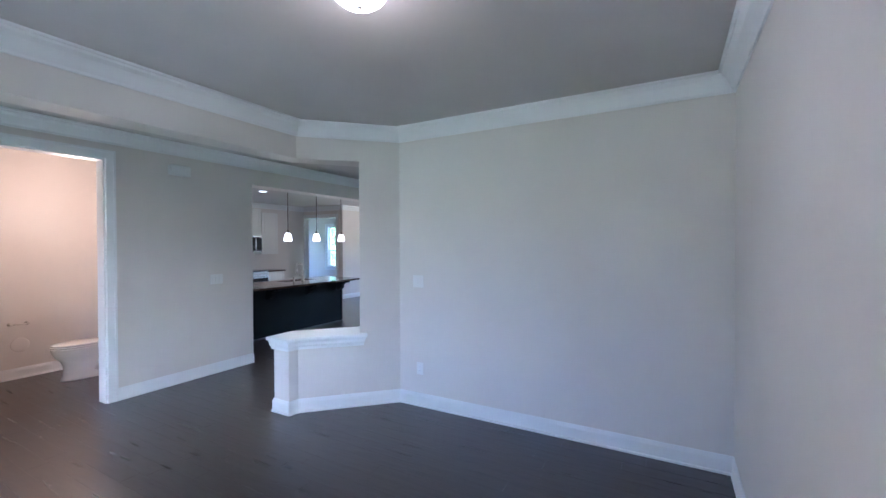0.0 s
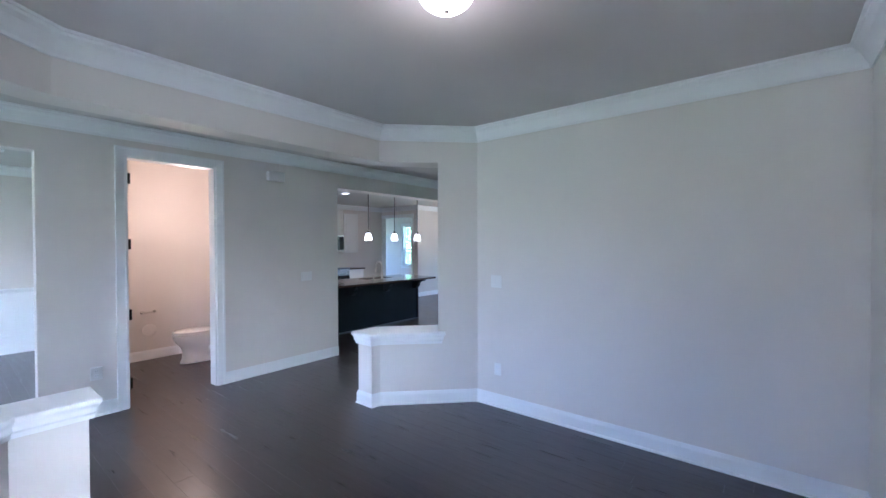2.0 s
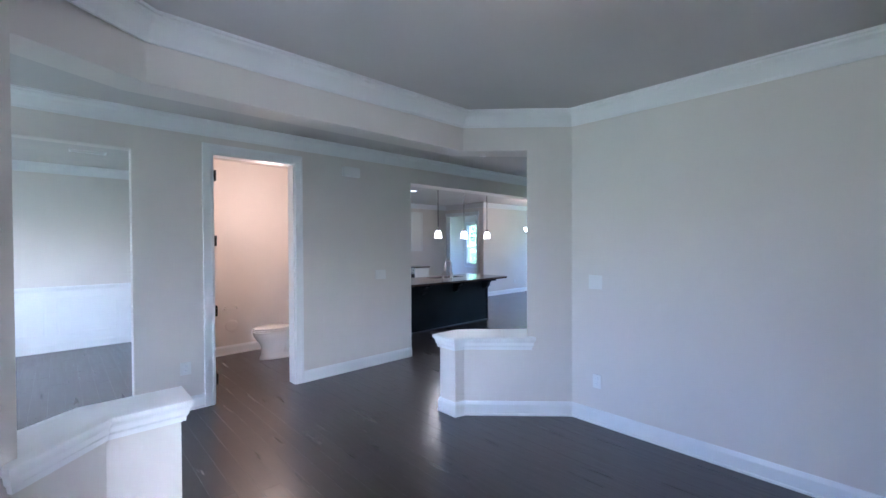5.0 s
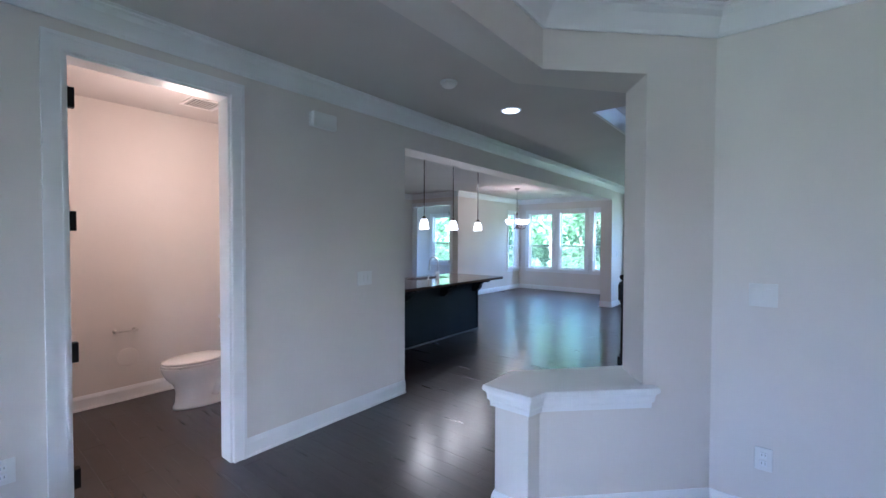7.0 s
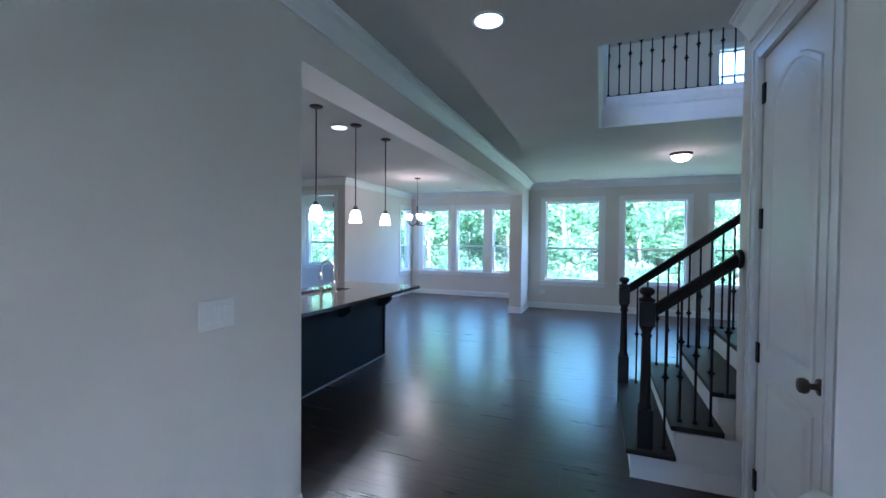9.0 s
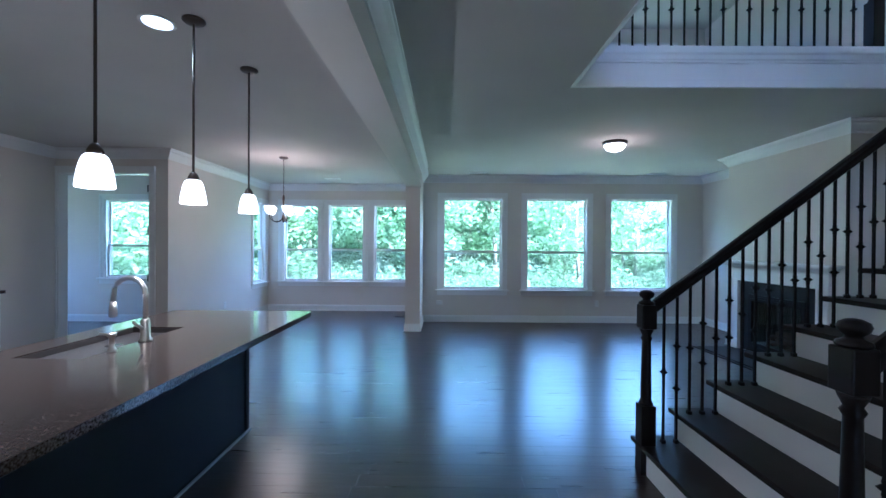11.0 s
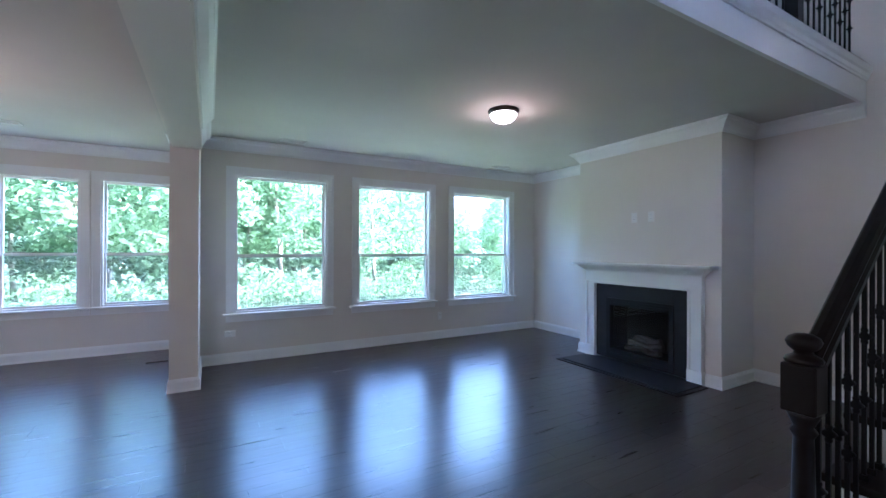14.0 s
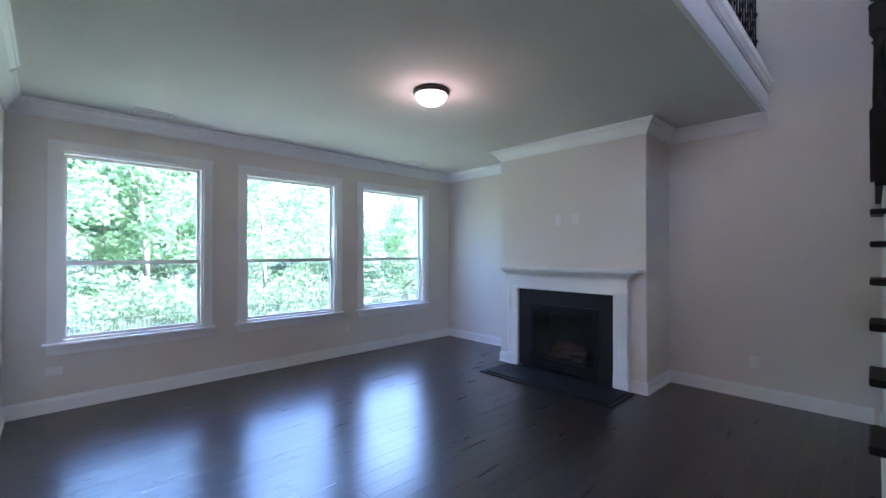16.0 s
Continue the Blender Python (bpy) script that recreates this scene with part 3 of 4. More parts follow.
# ---- half-wall caps ----
def half_wall_cap(poly, label):
    o = tagged(new("trim"), label, "trim", kind="structure")
    bm = bmesh.new()
    c = Vector((sum(p[0] for p in poly) / len(poly), sum(p[1] for p in poly) / len(poly)))
    ring = [(0.02, 0.60), (0.022, 0.625), (0.032, 0.64), (0.034, 0.665), (0.04, 0.68), (0.05, 0.686), (0.053, 0.70), (0.05, 0.715), (0.0, 0.72)]
    rings = []
    cnt = len(poly)
    for d, z in ring:
        vs = []
        for i in range(cnt):
            p, a, b = Vector(poly[i]), Vector(poly[i - 1]), Vector(poly[(i + 1) % cnt])
            e1, e2 = (p - a).normalized(), (b - p).normalized()
            n1, n2 = Vector((e1.y, -e1.x)), Vector((e2.y, -e2.x))
            mm = (n1 + n2).normalized()
            k = d / max(0.5, mm.dot(n1))
            vs.append(bm.verts.new((p.x + mm.x * k, p.y + mm.y * k, z)))
        rings.append(vs)
    for a, b in zip(rings, rings[1:]):
        for i in range(cnt):
            bm.faces.new((a[i], a[(i + 1) % cnt], b[(i + 1) % cnt], b[i]))
    bm.faces.new(rings[-1]), bm.faces.new(rings[0][::-1])
    finish("cap", bm, TRIM, o)
    return o


half_wall_cap([(-1.055, 3.87), (-1.25, 4.10), (-1.70, 3.60), (-1.70, 3.36), (-1.50, 3.36), (-1.48, 3.45)], "white painted wooden cap on the half wall")
half_wall_cap([(-1.20, 0.62), (-1.50, 0.92), (-1.50, 1.24), (-1.70, 1.24), (-1.70, 0.84), (-1.41, 0.47)], "white painted wooden cap on the half wall")


# ---- stairs ----
RISE, RUN, X1 = 0.185, 0.245, -1.68
stairs = base_empty("staircase", pose(0, 0, 0), "dark-stained wooden stairs with white painted risers", "stairs", kind="structure")
NR = 10
for i in range(NR - 1):
    x = X1 + RUN * i
    near = 5.40 if i < 2 else 5.525
    boxes("riser", TRIM, [((x, near, RISE * i if i else 0.0), (x + RUN, 6.755, RISE * (i + 1) - 0.032)), ((x + RUN - 0.002, near, 0.0), (x + RUN, 6.755, RISE * i))][:1] + ([((x, near, 0), (x + RUN, 6.755, RISE * i))] if i else []), stairs)
    bm = bmesh.new()
    ya, yb = (5.365 if i < 2 else 5.525), 6.81
    add_box(bm, (x - 0.032, ya, RISE * (i + 1) - 0.032), (x + RUN + 0.002, yb, RISE * (i + 1)), 0.008)
    finish("tread", bm, TREADMAT, stairs)
lx = X1 + RUN * (NR - 1)
boxes("landing_base", WALL, [((lx, 5.525, 0), (XR - 0.002, 6.755, RISE * NR - 0.032))], stairs)
boxes("landing", TREADMAT, [((lx - 0.032, 5.525, RISE * NR - 0.031), (XR - 0.002, 6.79, RISE * NR))], stairs, 0.006)
# decorative scroll panels and skirt on the open near end
boxes("stringer", TRIM, [((X1 - 0.004, 5.388, 0.0), (-1.10, 5.399, 0.145)), ((X1 + RUN, 5.388, 0.146), (-1.10, 5.399, 0.325)), ((-1.30, 5.380, 0.05), (-1.11, 5.387, 0.12))], stairs)
boxes("skirt", TRIM, [((X1, 6.755, 0.0), (XR - 0.02, 6.77, 0.12))], stairs)


def newel(parent, x, y, z0, h, mat=STAINED):
    bm = bmesh.new()
    b = 0.045
    add_box(bm, (x - b, y - b, z0), (x + b, y + b, z0 + 0.43), 0.004)
    add_box(bm, (x - b, y - b, z0 + h - 0.24), (x + b, y + b, z0 + h - 0.09), 0.006)
    hh = h - 0.24
    add_lathe(bm, [(0.043, z0 + 0.43), (0.041, z0 + 0.445), (0.032, z0 + 0.46), (0.033, z0 + 0.50), (0.027, z0 + hh - 0.12), (0.026, z0 + hh - 0.08), (0.036, z0 + hh - 0.06), (0.026, z0 + hh - 0.045), (0.040, z0 + hh - 0.015), (0.044, z0 + hh)], (x, y, 0), 16)
    t = z0 + h - 0.09
    add_lathe(bm, [(0.046, t), (0.05, t + 0.008), (0.046, t + 0.018), (0.026, t + 0.028), (0.024, t + 0.036), (0.040, t + 0.05), (0.046, t + 0.066), (0.040, t + 0.08), (0.022, t + 0.09), (0.004, t + 0.093)], (x, y, 0), 16)
    return finish("newel", bm, mat, parent)


def add_knuckle(bm, x, y, z):
    add_lathe(bm, [(0.0065, z - 0.032), (0.011, z - 0.026), (0.011, z - 0.018), (0.009, z - 0.014), (0.025, z), (0.009, z + 0.014), (0.011, z + 0.018), (0.011, z + 0.026), (0.0065, z + 0.032)], (x, y, 0), 8)


def baluster(parent, x, y, z0, z1, knots):
    bm = bmesh.new()
    s = 0.0065
    add_box(bm, (x - s, y - s, z0), (x + s, y + s, z1))
    add_box(bm, (x - 0.013, y - 0.013, z0 - 0.001), (x + 0.013, y + 0.013, z0 + 0.022), 0.003)
    for k in knots:
        add_knuckle(bm, x, y, z0 + (z1 - z0) * k)
    return finish("baluster", bm, IRON, parent)


RAILPROF = [(-0.032, -0.03), (-0.024, -0.036), (0.024, -0.036), (0.032, -0.03), (0.034, -0.008), (0.026, 0.004), (0.03, 0.016), (0.02, 0.028), (0.0, 0.032), (-0.02, 0.028), (-0.03, 0.016), (-0.026, 0.004), (-0.034, -0.008)]


def handrail(parent, p, q):
    p, q = Vector(p), Vector(q)
    d = (q - p).normalized()
    side = d.cross(Vector((0, 0, 1))).normalized()
    up = side.cross(d)
    bm = bmesh.new()
    r0 = [bm.verts.new(p + side * a + up * b) for a, b in RAILPROF]
    r1 = [bm.verts.new(q + side * a + up * b) for a, b in RAILPROF]
    for i in range(len(r0)):
        bm.faces.new((r0[i], r0[(i + 1) % len(r0)], r1[(i + 1) % len(r0)], r1[i]))
    bm.faces.new(r0[::-1]), bm.faces.new(r1)
    return finish("handrail", bm, STAINED, parent)


def stair_rail(y, x_end, label, rosette):
    o = base_empty("stair_railing", pose(0, 0, 0), label, "railing", "stair railings", "structure")
    nx = -1.60 if rosette else -1.665
    newel(o, nx, y, 0.0, 1.19 if rosette else 1.15)
    slope = RISE / RUN

    def top(x):
        return 1.02 + (x - nx) * slope
    handrail(o, (nx + 0.03, y, top(nx + 0.03)), (x_end, y, top(x_end)))
    k = 0
    i = 0
    x = nx + 0.11
    while x < x_end - 0.03:
        step = min(NR - 1, int((x + 0.0 - X1) / RUN))
        baluster(o, x, y, RISE * (step + 1), top(x) - 0.02, ((0.5,), (0.36, 0.64))[k % 2])
        x += 0.0817
        k += 1
    if rosette:
        lathe("rosette", STAINED, [(0.055, 0.0), (0.06, -0.012), (0.05, -0.022)], (x_end + 0.018, y, top(x_end)), o, 16, 'X')
    return o


stair_rail(5.45, -1.125, "dark wooden handrail on iron balusters beside stairs", True)
far = stair_rail(6.70, lx + 0.0, "dark wooden handrail on iron balusters beside stairs", False)
newel(far, lx + 0.03, 6.765, RISE * NR, 1.15)

# upper balcony railing
bal = base_empty("balcony_railing", pose(0, 0, 0), "dark wooden balcony railing with iron balusters upstairs", "railing", kind="structure")
boxes("shoe", STAINED, [((-1.93, 7.52, 3.06), (XR - 0.002, 7.60, 3.085)), ((-1.96, 5.46, 3.06), (-1.90, 7.60, 3.085))][:1] + [((-1.985, 5.46, 3.06), (-1.931, 7.60, 3.085))], bal, 0.004)
handrail(bal, (-1.95, 7.56, 4.02), (XR - 0.003, 7.56, 4.02))
handrail(bal, (-1.96, 5.46, 4.02), (-1.96, 7.5, 4.02))
newel(bal, -1.957, 7.56, 3.05, 1.15)
newel(bal, 0.62, 7.562, 3.05, 1.15)
k = 0
x = -1.82
while x < XR - 0.05:
    if abs(x - 0.62) > 0.07:
        baluster(bal, x, 7.56, 3.085, 3.99, ((0.5,), (0.36, 0.64))[k % 2])
    x += 0.108
    k += 1
y = 5.56
while y < 7.42:
    baluster(bal, -1.958, y, 3.085, 3.99, ((0.5,), (0.36, 0.64))[k % 2])
    y += 0.108
    k += 1

# ---- fireplace ----
fp = base_empty("fireplace", pose(1.22, 9.27, 0), "white mantel fireplace with black slate and gas insert", "fireplace", kind="structure")
W2 = 0.605
boxes("leg", TRIM, [((-0.06, -W2 - 0.145, 0), (0.004, -W2, 1.0)), ((-0.075, -W2 - 0.155, 0), (0.004, -W2 + 0.004, 0.15)), ((-0.072, -W2 - 0.03, 0.15), (-0.06, -W2, 0.975)), ((-0.07, -W2 - 0.145, 0.15), (-0.06, -W2 - 0.115, 1.0))], fp, 0.003)
boxes("leg", TRIM, [((-0.06, W2, 0), (0.004, W2 + 0.145, 1.0)), ((-0.075, W2 - 0.004, 0), (0.004, W2 + 0.155, 0.15)), ((-0.072, W2, 0.15), (-0.06, W2 + 0.03, 0.975)), ((-0.07, W2 + 0.115, 0.15), (-0.06, W2 + 0.145, 1.0))], fp, 0.003)
boxes("frieze", TRIM, [((-0.06, -W2, 0.975), (0.004, W2, 1.0)), ((-0.062, -W2 - 0.145, 1.001), (0.004, W2 + 0.145, 1.16)), ((-0.072, -W2, 0.975), (-0.06, W2, 1.005))], fp)
bm = bmesh.new()
add_sweep(bm, [(0.0, W2 + 0.145), (-0.062, W2 + 0.145), (-0.062, -W2 - 0.145), (0.0, -W2 - 0.145)], [(0.0, 1.13), (-0.012, 1.13), (-0.016, 1.15), (-0.03, 1.16), (-0.05, 1.185), (-0.075, 1.2), (-0.08, 1.215), (0.0, 1.215)])
finish("cornice", bm, TRIM, fp)
boxes("shelf", TRIM, [((-0.185, -W2 - 0.285, 1.215), (0.004, W2 + 0.285, 1.245))], fp, 0.006)
boxes("slate_surround", SLATE, [((-0.028, -W2, 0.03), (0.004, -0.44, 0.975)), ((-0.028, 0.44, 0.03), (0.004, W2, 0.975)), ((-0.028, -0.44, 0.80), (0.004, 0.44, 0.975))], fp, 0.002)
boxes("insert_frame", FIREBOX, [((-0.04, -0.44, 0.04), (0.3, -0.385, 0.80)), ((-0.04, 0.385, 0.04), (0.3, 0.44, 0.80)), ((-0.04, -0.385, 0.71), (0.3, 0.385, 0.80)), ((-0.04, -0.385, 0.04), (0.3, 0.385, 0.16)), ((0.30, -0.44, 0.04), (0.32, 0.44, 0.80)), ((-0.046, -0.38, 0.735), (-0.04, 0.38, 0.745)), ((-0.046, -0.38, 0.765), (-0.04, 0.38, 0.775)), ((-0.046, -0.38, 0.10), (-0.04, 0.38, 0.11))], fp)
g = boxes("glass_front", GLASS, [((-0.012, -0.385, 0.16), (-0.008, 0.385, 0.71))], fp)
g.visible_shadow = False
for i in range(6):
    a, z, yy = random.uniform(-0.4, 0.4), 0.2 + 0.055 * (i % 3), random.uniform(-0.16, 0.16)
    pts = [(0.06 + 0.03 * (i % 3) + 0.3 * t * math.sin(a) * 0.4, yy + 0.34 * (t - 0.5) * math.cos(a), z + 0.02 * math.sin(t * 5 + i)) for t in (0, 0.25, 0.5, 0.75, 1)]
    tube("log", LOGS, pts, 0.035, fp, 9)
boxes("hearth", SLATE, [((-0.545, -0.77, 0.002), (-0.077, 0.70, 0.02)), ((-0.077, -W2 + 0.006, 0.002), (-0.02, W2 - 0.006, 0.02))], fp, 0.003)
boxes("hearth_border", TREADMAT, [((-0.60, -0.825, 0.001), (-0.552, 0.755, 0.012)), ((-0.551, -0.825, 0.001), (-0.077, -0.777, 0.012)), ((-0.551, 0.707, 0.001), (-0.077, 0.755, 0.012))], fp, 0.002)


# ---- plates, vents, detectors ----
def plate(name, m, w, h, kind, label):
    """Wall plate; local x along the wall, y out of the wall, z up."""
    o = base_empty(name, m, label, "switch" if "switch" in name else "outlet", name + "s")
    boxes("cover", PLATE, [((-w / 2, -0.001, -h / 2), (w / 2, 0.007, h / 2))], o, 0.003)
    n_ = max(1, round(w / 0.046) - 1) if "switch" in name else 1
    for i in range(n_):
        cx = (i - (n_ - 1) / 2) * 0.046
        if "switch" in name:
            boxes("rocker", PLATE, [((cx - 0.016, 0.006, -0.033), (cx + 0.016, 0.011, 0.033))], o, 0.002)
        else:
            boxes("socket", TRIM, [((cx - 0.016, 0.006, 0.006), (cx + 0.016, 0.009, 0.036)), ((cx - 0.016, 0.006, -0.036), (cx + 0.016, 0.009, -0.006))], o, 0.002)
            for s_ in (-0.007, 0.007):
                for z_ in (0.022, -0.02):
                    boxes("slot", CONCRETE, [((cx + s_ - 0.0015, 0.0085, z_ - 0.006), (cx + s_ + 0.0015, 0.0095, z_ + 0.006))], o)
    return o


FX, FXN, FY, FYN = -90, 90, 0, 180   # facing +x, -x, +y, -y
plate("light_switch", pose(LX, 3.82, 1.165, 0, 0, FX), 0.165, 0.12, 0, "white four-gang light switch on a painted wall")
plate("light_switch", pose(-0.565, 4.14, 1.225, 0, 0, FYN), 0.12, 0.12, 0, "white double light switch on a painted wall")
plate("wall_outlet", pose(-0.55, 4.14, 0.37, 0, 0, FYN), 0.075, 0.12, 0, "white wall outlet above the baseboard")
plate("wall_outlet", pose(LX, 1.62, 0.40, 0, 0, FX), 0.09, 0.12, 0, "white wall outlet above the baseboard")
plate("wall_outlet", pose(1.22, 9.34, 1.80, 0, 0, FXN), 0.075, 0.12, 0, "white wall outlet above the mantel")
plate("wall_outlet", pose(1.22, 9.12, 1.80, 0, 0, FXN), 0.075, 0.12, 0, "white cable plate above the mantel")
plate("wall_outlet", pose(XR, 10.55, 0.36, 0, 0, FXN), 0.075, 0.12, 0, "white wall outlet beside the fireplace")
plate("wall_outlet", pose(XR, 7.60, 0.36, 0, 0, FXN), 0.075, 0.12, 0, "painted-over wall outlet near the stairs")
plate("wall_outlet", pose(-6.82, 11.3, 0.36, 0, 0, FX), 0.075, 0.12, 0, "white wall outlet in the nook")
plate("wall_outlet", pose(-3.05, YB, 0.36, 0, 0, FYN), 0.12, 0.075, 0, "white wall outlet below the window")
plate("wall_outlet", pose(-0.1, YB, 0.36, 0, 0, FYN), 0.075, 0.12, 0, "white wall outlet below the window")
plate("light_switch", pose(-3.365, 11.35, 1.18, 0, 0, FX), 0.075, 0.12, 0, "white light switch on the wing wall")

ch = base_empty("door_chime", pose(LX, 3.39, 2.44), "white plastic door chime box on the wall", "chime")
boxes("cover", PLASTIC, [((-0.001, -0.11, -0.06), (0.05, 0.11, 0.06))], ch, 0.012)
boxes("backplate", PLATE, [((-0.001, -0.118, -0.052), (0.008, 0.118, 0.052))], ch)


def vent(name, m, w, d, label, slats=9):
    o = base_empty(name, m, label, "vent", "ceiling vents")
    f = 0.022
    boxes("frame", PLATE, [((-w / 2, -d / 2, -0.008), (w / 2, -d / 2 + f, 0.001)), ((-w / 2, d / 2 - f, -0.008), (w / 2, d / 2, 0.001)), ((-w / 2, -d / 2 + f, -0.008), (-w / 2 + f, d / 2 - f, 0.001)), ((w / 2 - f, -d / 2 + f, -0.008), (w / 2, d / 2 - f, 0.001))], o)
    # flat black sheet paints the shade of an opening behind the slats
    boxes("duct_shade", IRON, [((-w / 2 + f, -d / 2 + f, -0.0015), (w / 2 - f, d / 2 - f, 0.001))], o)
    for i in range(slats):
        y_ = -d / 2 + f + (d - 2 * f) * (i + 0.5) / slats
        boxes("slat", PLATE, [((-w / 2 + f, y_ - 0.003, -0.009), (w / 2 - f, y_ + 0.003, -0.0016))], o)
    return o


vent("ceiling_vent", pose(-2.37, 11.5, H), 0.30, 0.15, "white slatted air vent in the ceiling", 6)
vent("ceiling_vent", pose(0.83, 11.5, H), 0.30, 0.15, "white slatted air vent in the ceiling", 6)
vent("ceiling_vent", pose(-5.18, 12.2, H), 0.30, 0.15, "white slatted air vent in the ceiling", 6)
vent("ceiling_vent", pose(-5.75, 1.05, H, 0, 0, 90), 0.36, 0.2, "grey slatted air vent in the dining ceiling", 8)
vent("ceiling_vent", pose(-4.62, 3.0, H, 0, 0, 0), 0.3, 0.28, "white bathroom fan grille in the ceiling", 9)

sd = base_empty("smoke_detector", pose(-2.53, 3.99, H), "round white plastic smoke detector on the ceiling", "smoke detector")
lathe("base", PLASTIC, [(0.068, 0.001), (0.068, -0.012), (0.06, -0.016)], (0, 0, 0), sd, 24)
lathe("cover", PLASTIC, [(0.056, -0.014), (0.054, -0.032), (0.042, -0.042), (0.01, -0.044)], (0, 0, 0), sd, 24)


# ---- lamps ----
def can_light(m):
    o = base_empty("recessed_light", m, "lit white recessed can light in the ceiling", "ceiling light", "recessed lights")
    lathe("trim_ring", PLATE, [(0.098, 0.001), (0.098, -0.006), (0.088, -0.010), (0.078, -0.006)], (0, 0, 0), o, 28)
    lathe("lens", CANGLASS, [(0.078, -0.004), (0.078, -0.011), (0.06, -0.013), (0.01, -0.0135)], (0, 0, 0), o, 28)
    return o


CANS = [(-2.5, 2.38), (-2.5, 4.91), (-4.66, 6.54), (-6.07, 6.57)]
for x, y in CANS:
    can_light(pose(x, y, H))


def flush_light(m, label):
    o = base_empty("flush_ceiling_light", m, label, "ceiling light", "flush lights")
    lathe("pan", BRONZE, [(0.146, 0.001), (0.15, -0.012), (0.142, -0.03), (0.13, -0.038)], (0, 0, 0), o, 32)
    lathe("bowl", LAMPGLASS, [(0.13, -0.03), (0.128, -0.05), (0.112, -0.08), (0.084, -0.103), (0.045, -0.117), (0.01, -0.12)], (0, 0, 0), o, 32)
    lathe("finial", NICKEL, [(0.012, -0.118), (0.013, -0.126), (0.008, -0.136), (0.002, -0.139)], (0, 0, 0), o, 12)
    return o


flush_light(pose(0.42, 2.13, H), "lit frosted glass flush lamp with bronze rim")
flush_light(pose(-0.82, 9.29, H), "lit frosted glass flush lamp with bronze rim")


def pendant(m):
    o = base_empty("pendant_lamp", m, "lit frosted glass pendant lamp on a bronze rod", "pendant lamp", "pendants over the island")
    lathe("canopy", BRONZE, [(0.062, 0.001), (0.064, -0.01), (0.05, -0.02), (0.015, -0.026)], (0, 0, 0), o, 20)
    tube("rod", BRONZE, [(0, 0, -0.02), (0, 0, -0.91)], 0.007, o)
    lathe("socket", BRONZE, [(0.01, -0.895), (0.02, -0.905), (0.03, -0.925), (0.034, -0.945)], (0, 0, 0), o, 16)
    lathe("shade", PENDGLASS, [(0.03, -0.94), (0.044, -0.952), (0.055, -0.98), (0.065, -1.03), (0.071, -1.08), (0.068, -1.085), (0.03, -1.083), (0.01, -1.082)], (0, 0, 0), o, 20)
    return o


for y in (5.84, 6.52, 7.2):
    pendant(pose(-4.43, y, H))

cd = base_empty("chandelier", pose(-5.39, 10.29, H), "five-arm dark bronze chandelier with lit frosted glass bowls", "chandelier")
lathe("canopy", BRONZE, [(0.065, 0.001), (0.066, -0.012), (0.05, -0.024), (0.012, -0.03)], (0, 0, 0), cd, 20)
bm = bmesh.new()
for i in range(17):
    z = -0.03 - i * 0.032
    pts = [(0.009 * math.cos(a) * (i % 2), 0.009 * math.cos(a) * ((i + 1) % 2), z - 0.02 + 0.021 * math.sin(a)) for a in [j * math.pi / 4 for j in range(9)]]
    add_tube(bm, pts, 0.0025, 5)
finish("chain", bm, BRONZE, cd)
lathe("stem", BRONZE, [(0.008, -0.56), (0.014, -0.58), (0.02, -0.62), (0.012, -0.66), (0.012, -0.86), (0.024, -0.89), (0.03, -0.93), (0.018, -0.96), (0.006, -0.985)], (0, 0, 0), cd, 14)
for i in range(5):
    a = 2 * math.pi * i / 5 + 0.3
    c, s = math.cos(a), math.sin(a)
    pts = [(c * r_, s * r_, z_) for r_, z_ in ((0.015, -0.92), (0.07, -0.965), (0.14, -0.975), (0.2, -0.945), (0.222, -0.90), (0.225, -0.86))]
    tube("arm", BRONZE, pts, 0.007, cd)
    lathe("bowl", PENDGLASS, [(0.02, -0.865), (0.045, -0.85), (0.065, -0.81), (0.075, -0.755), (0.072, -0.752), (0.01, -0.76)], (c * 0.225, s * 0.225, 0), cd, 16)

# ---- kitchen island ----
isl = base_empty("kitchen_island", pose(0, 0, 0), "dark painted kitchen island with speckled granite top", "kitchen island")
boxes("base", ISLAND, [((-5.0, 4.95, 0.0), (-4.45, 7.22, 0.868))], isl, 0.004)
boxes("panel_trim", ISLAND, [((-4.45, 4.95, 0.0), (-4.435, 7.22, 0.02)), ((-4.46, 7.19, 0.0), (-4.435, 7.232, 0.868)), ((-4.45, 4.95, 0.80), (-4.438, 7.19, 0.868))], isl, 0.003)
boxes("shoe", SHOE_SHEEN, [((-4.435, 4.95, 0.0), (-4.42, 7.232, 0.018)), ((-5.0, 7.221, 0.0), (-4.42, 7.236, 0.018))], isl, 0.004)
bm = bmesh.new()
add_prism(bm, [(-4.56, 4.886), (-4.0, 4.886), (-3.976, 4.91), (-3.976, 7.27), (-4.0, 7.304), (-4.56, 7.304)], 0.87, 0.905)
add_prism(bm, [(-4.56, 7.304), (-5.06, 7.304), (-5.06, 6.64), (-4.56, 6.64)], 0.87, 0.905)
add_prism(bm, [(-4.56, 5.92), (-5.06, 5.92), (-5.06, 4.886), (-4.56, 4.886)], 0.87, 0.905)
add_prism(bm, [(-4.88, 6.64), (-5.06, 6.64), (-5.06, 5.92), (-4.88, 5.92)], 0.87, 0.905)
finish("countertop", bm, GRANITE, isl)
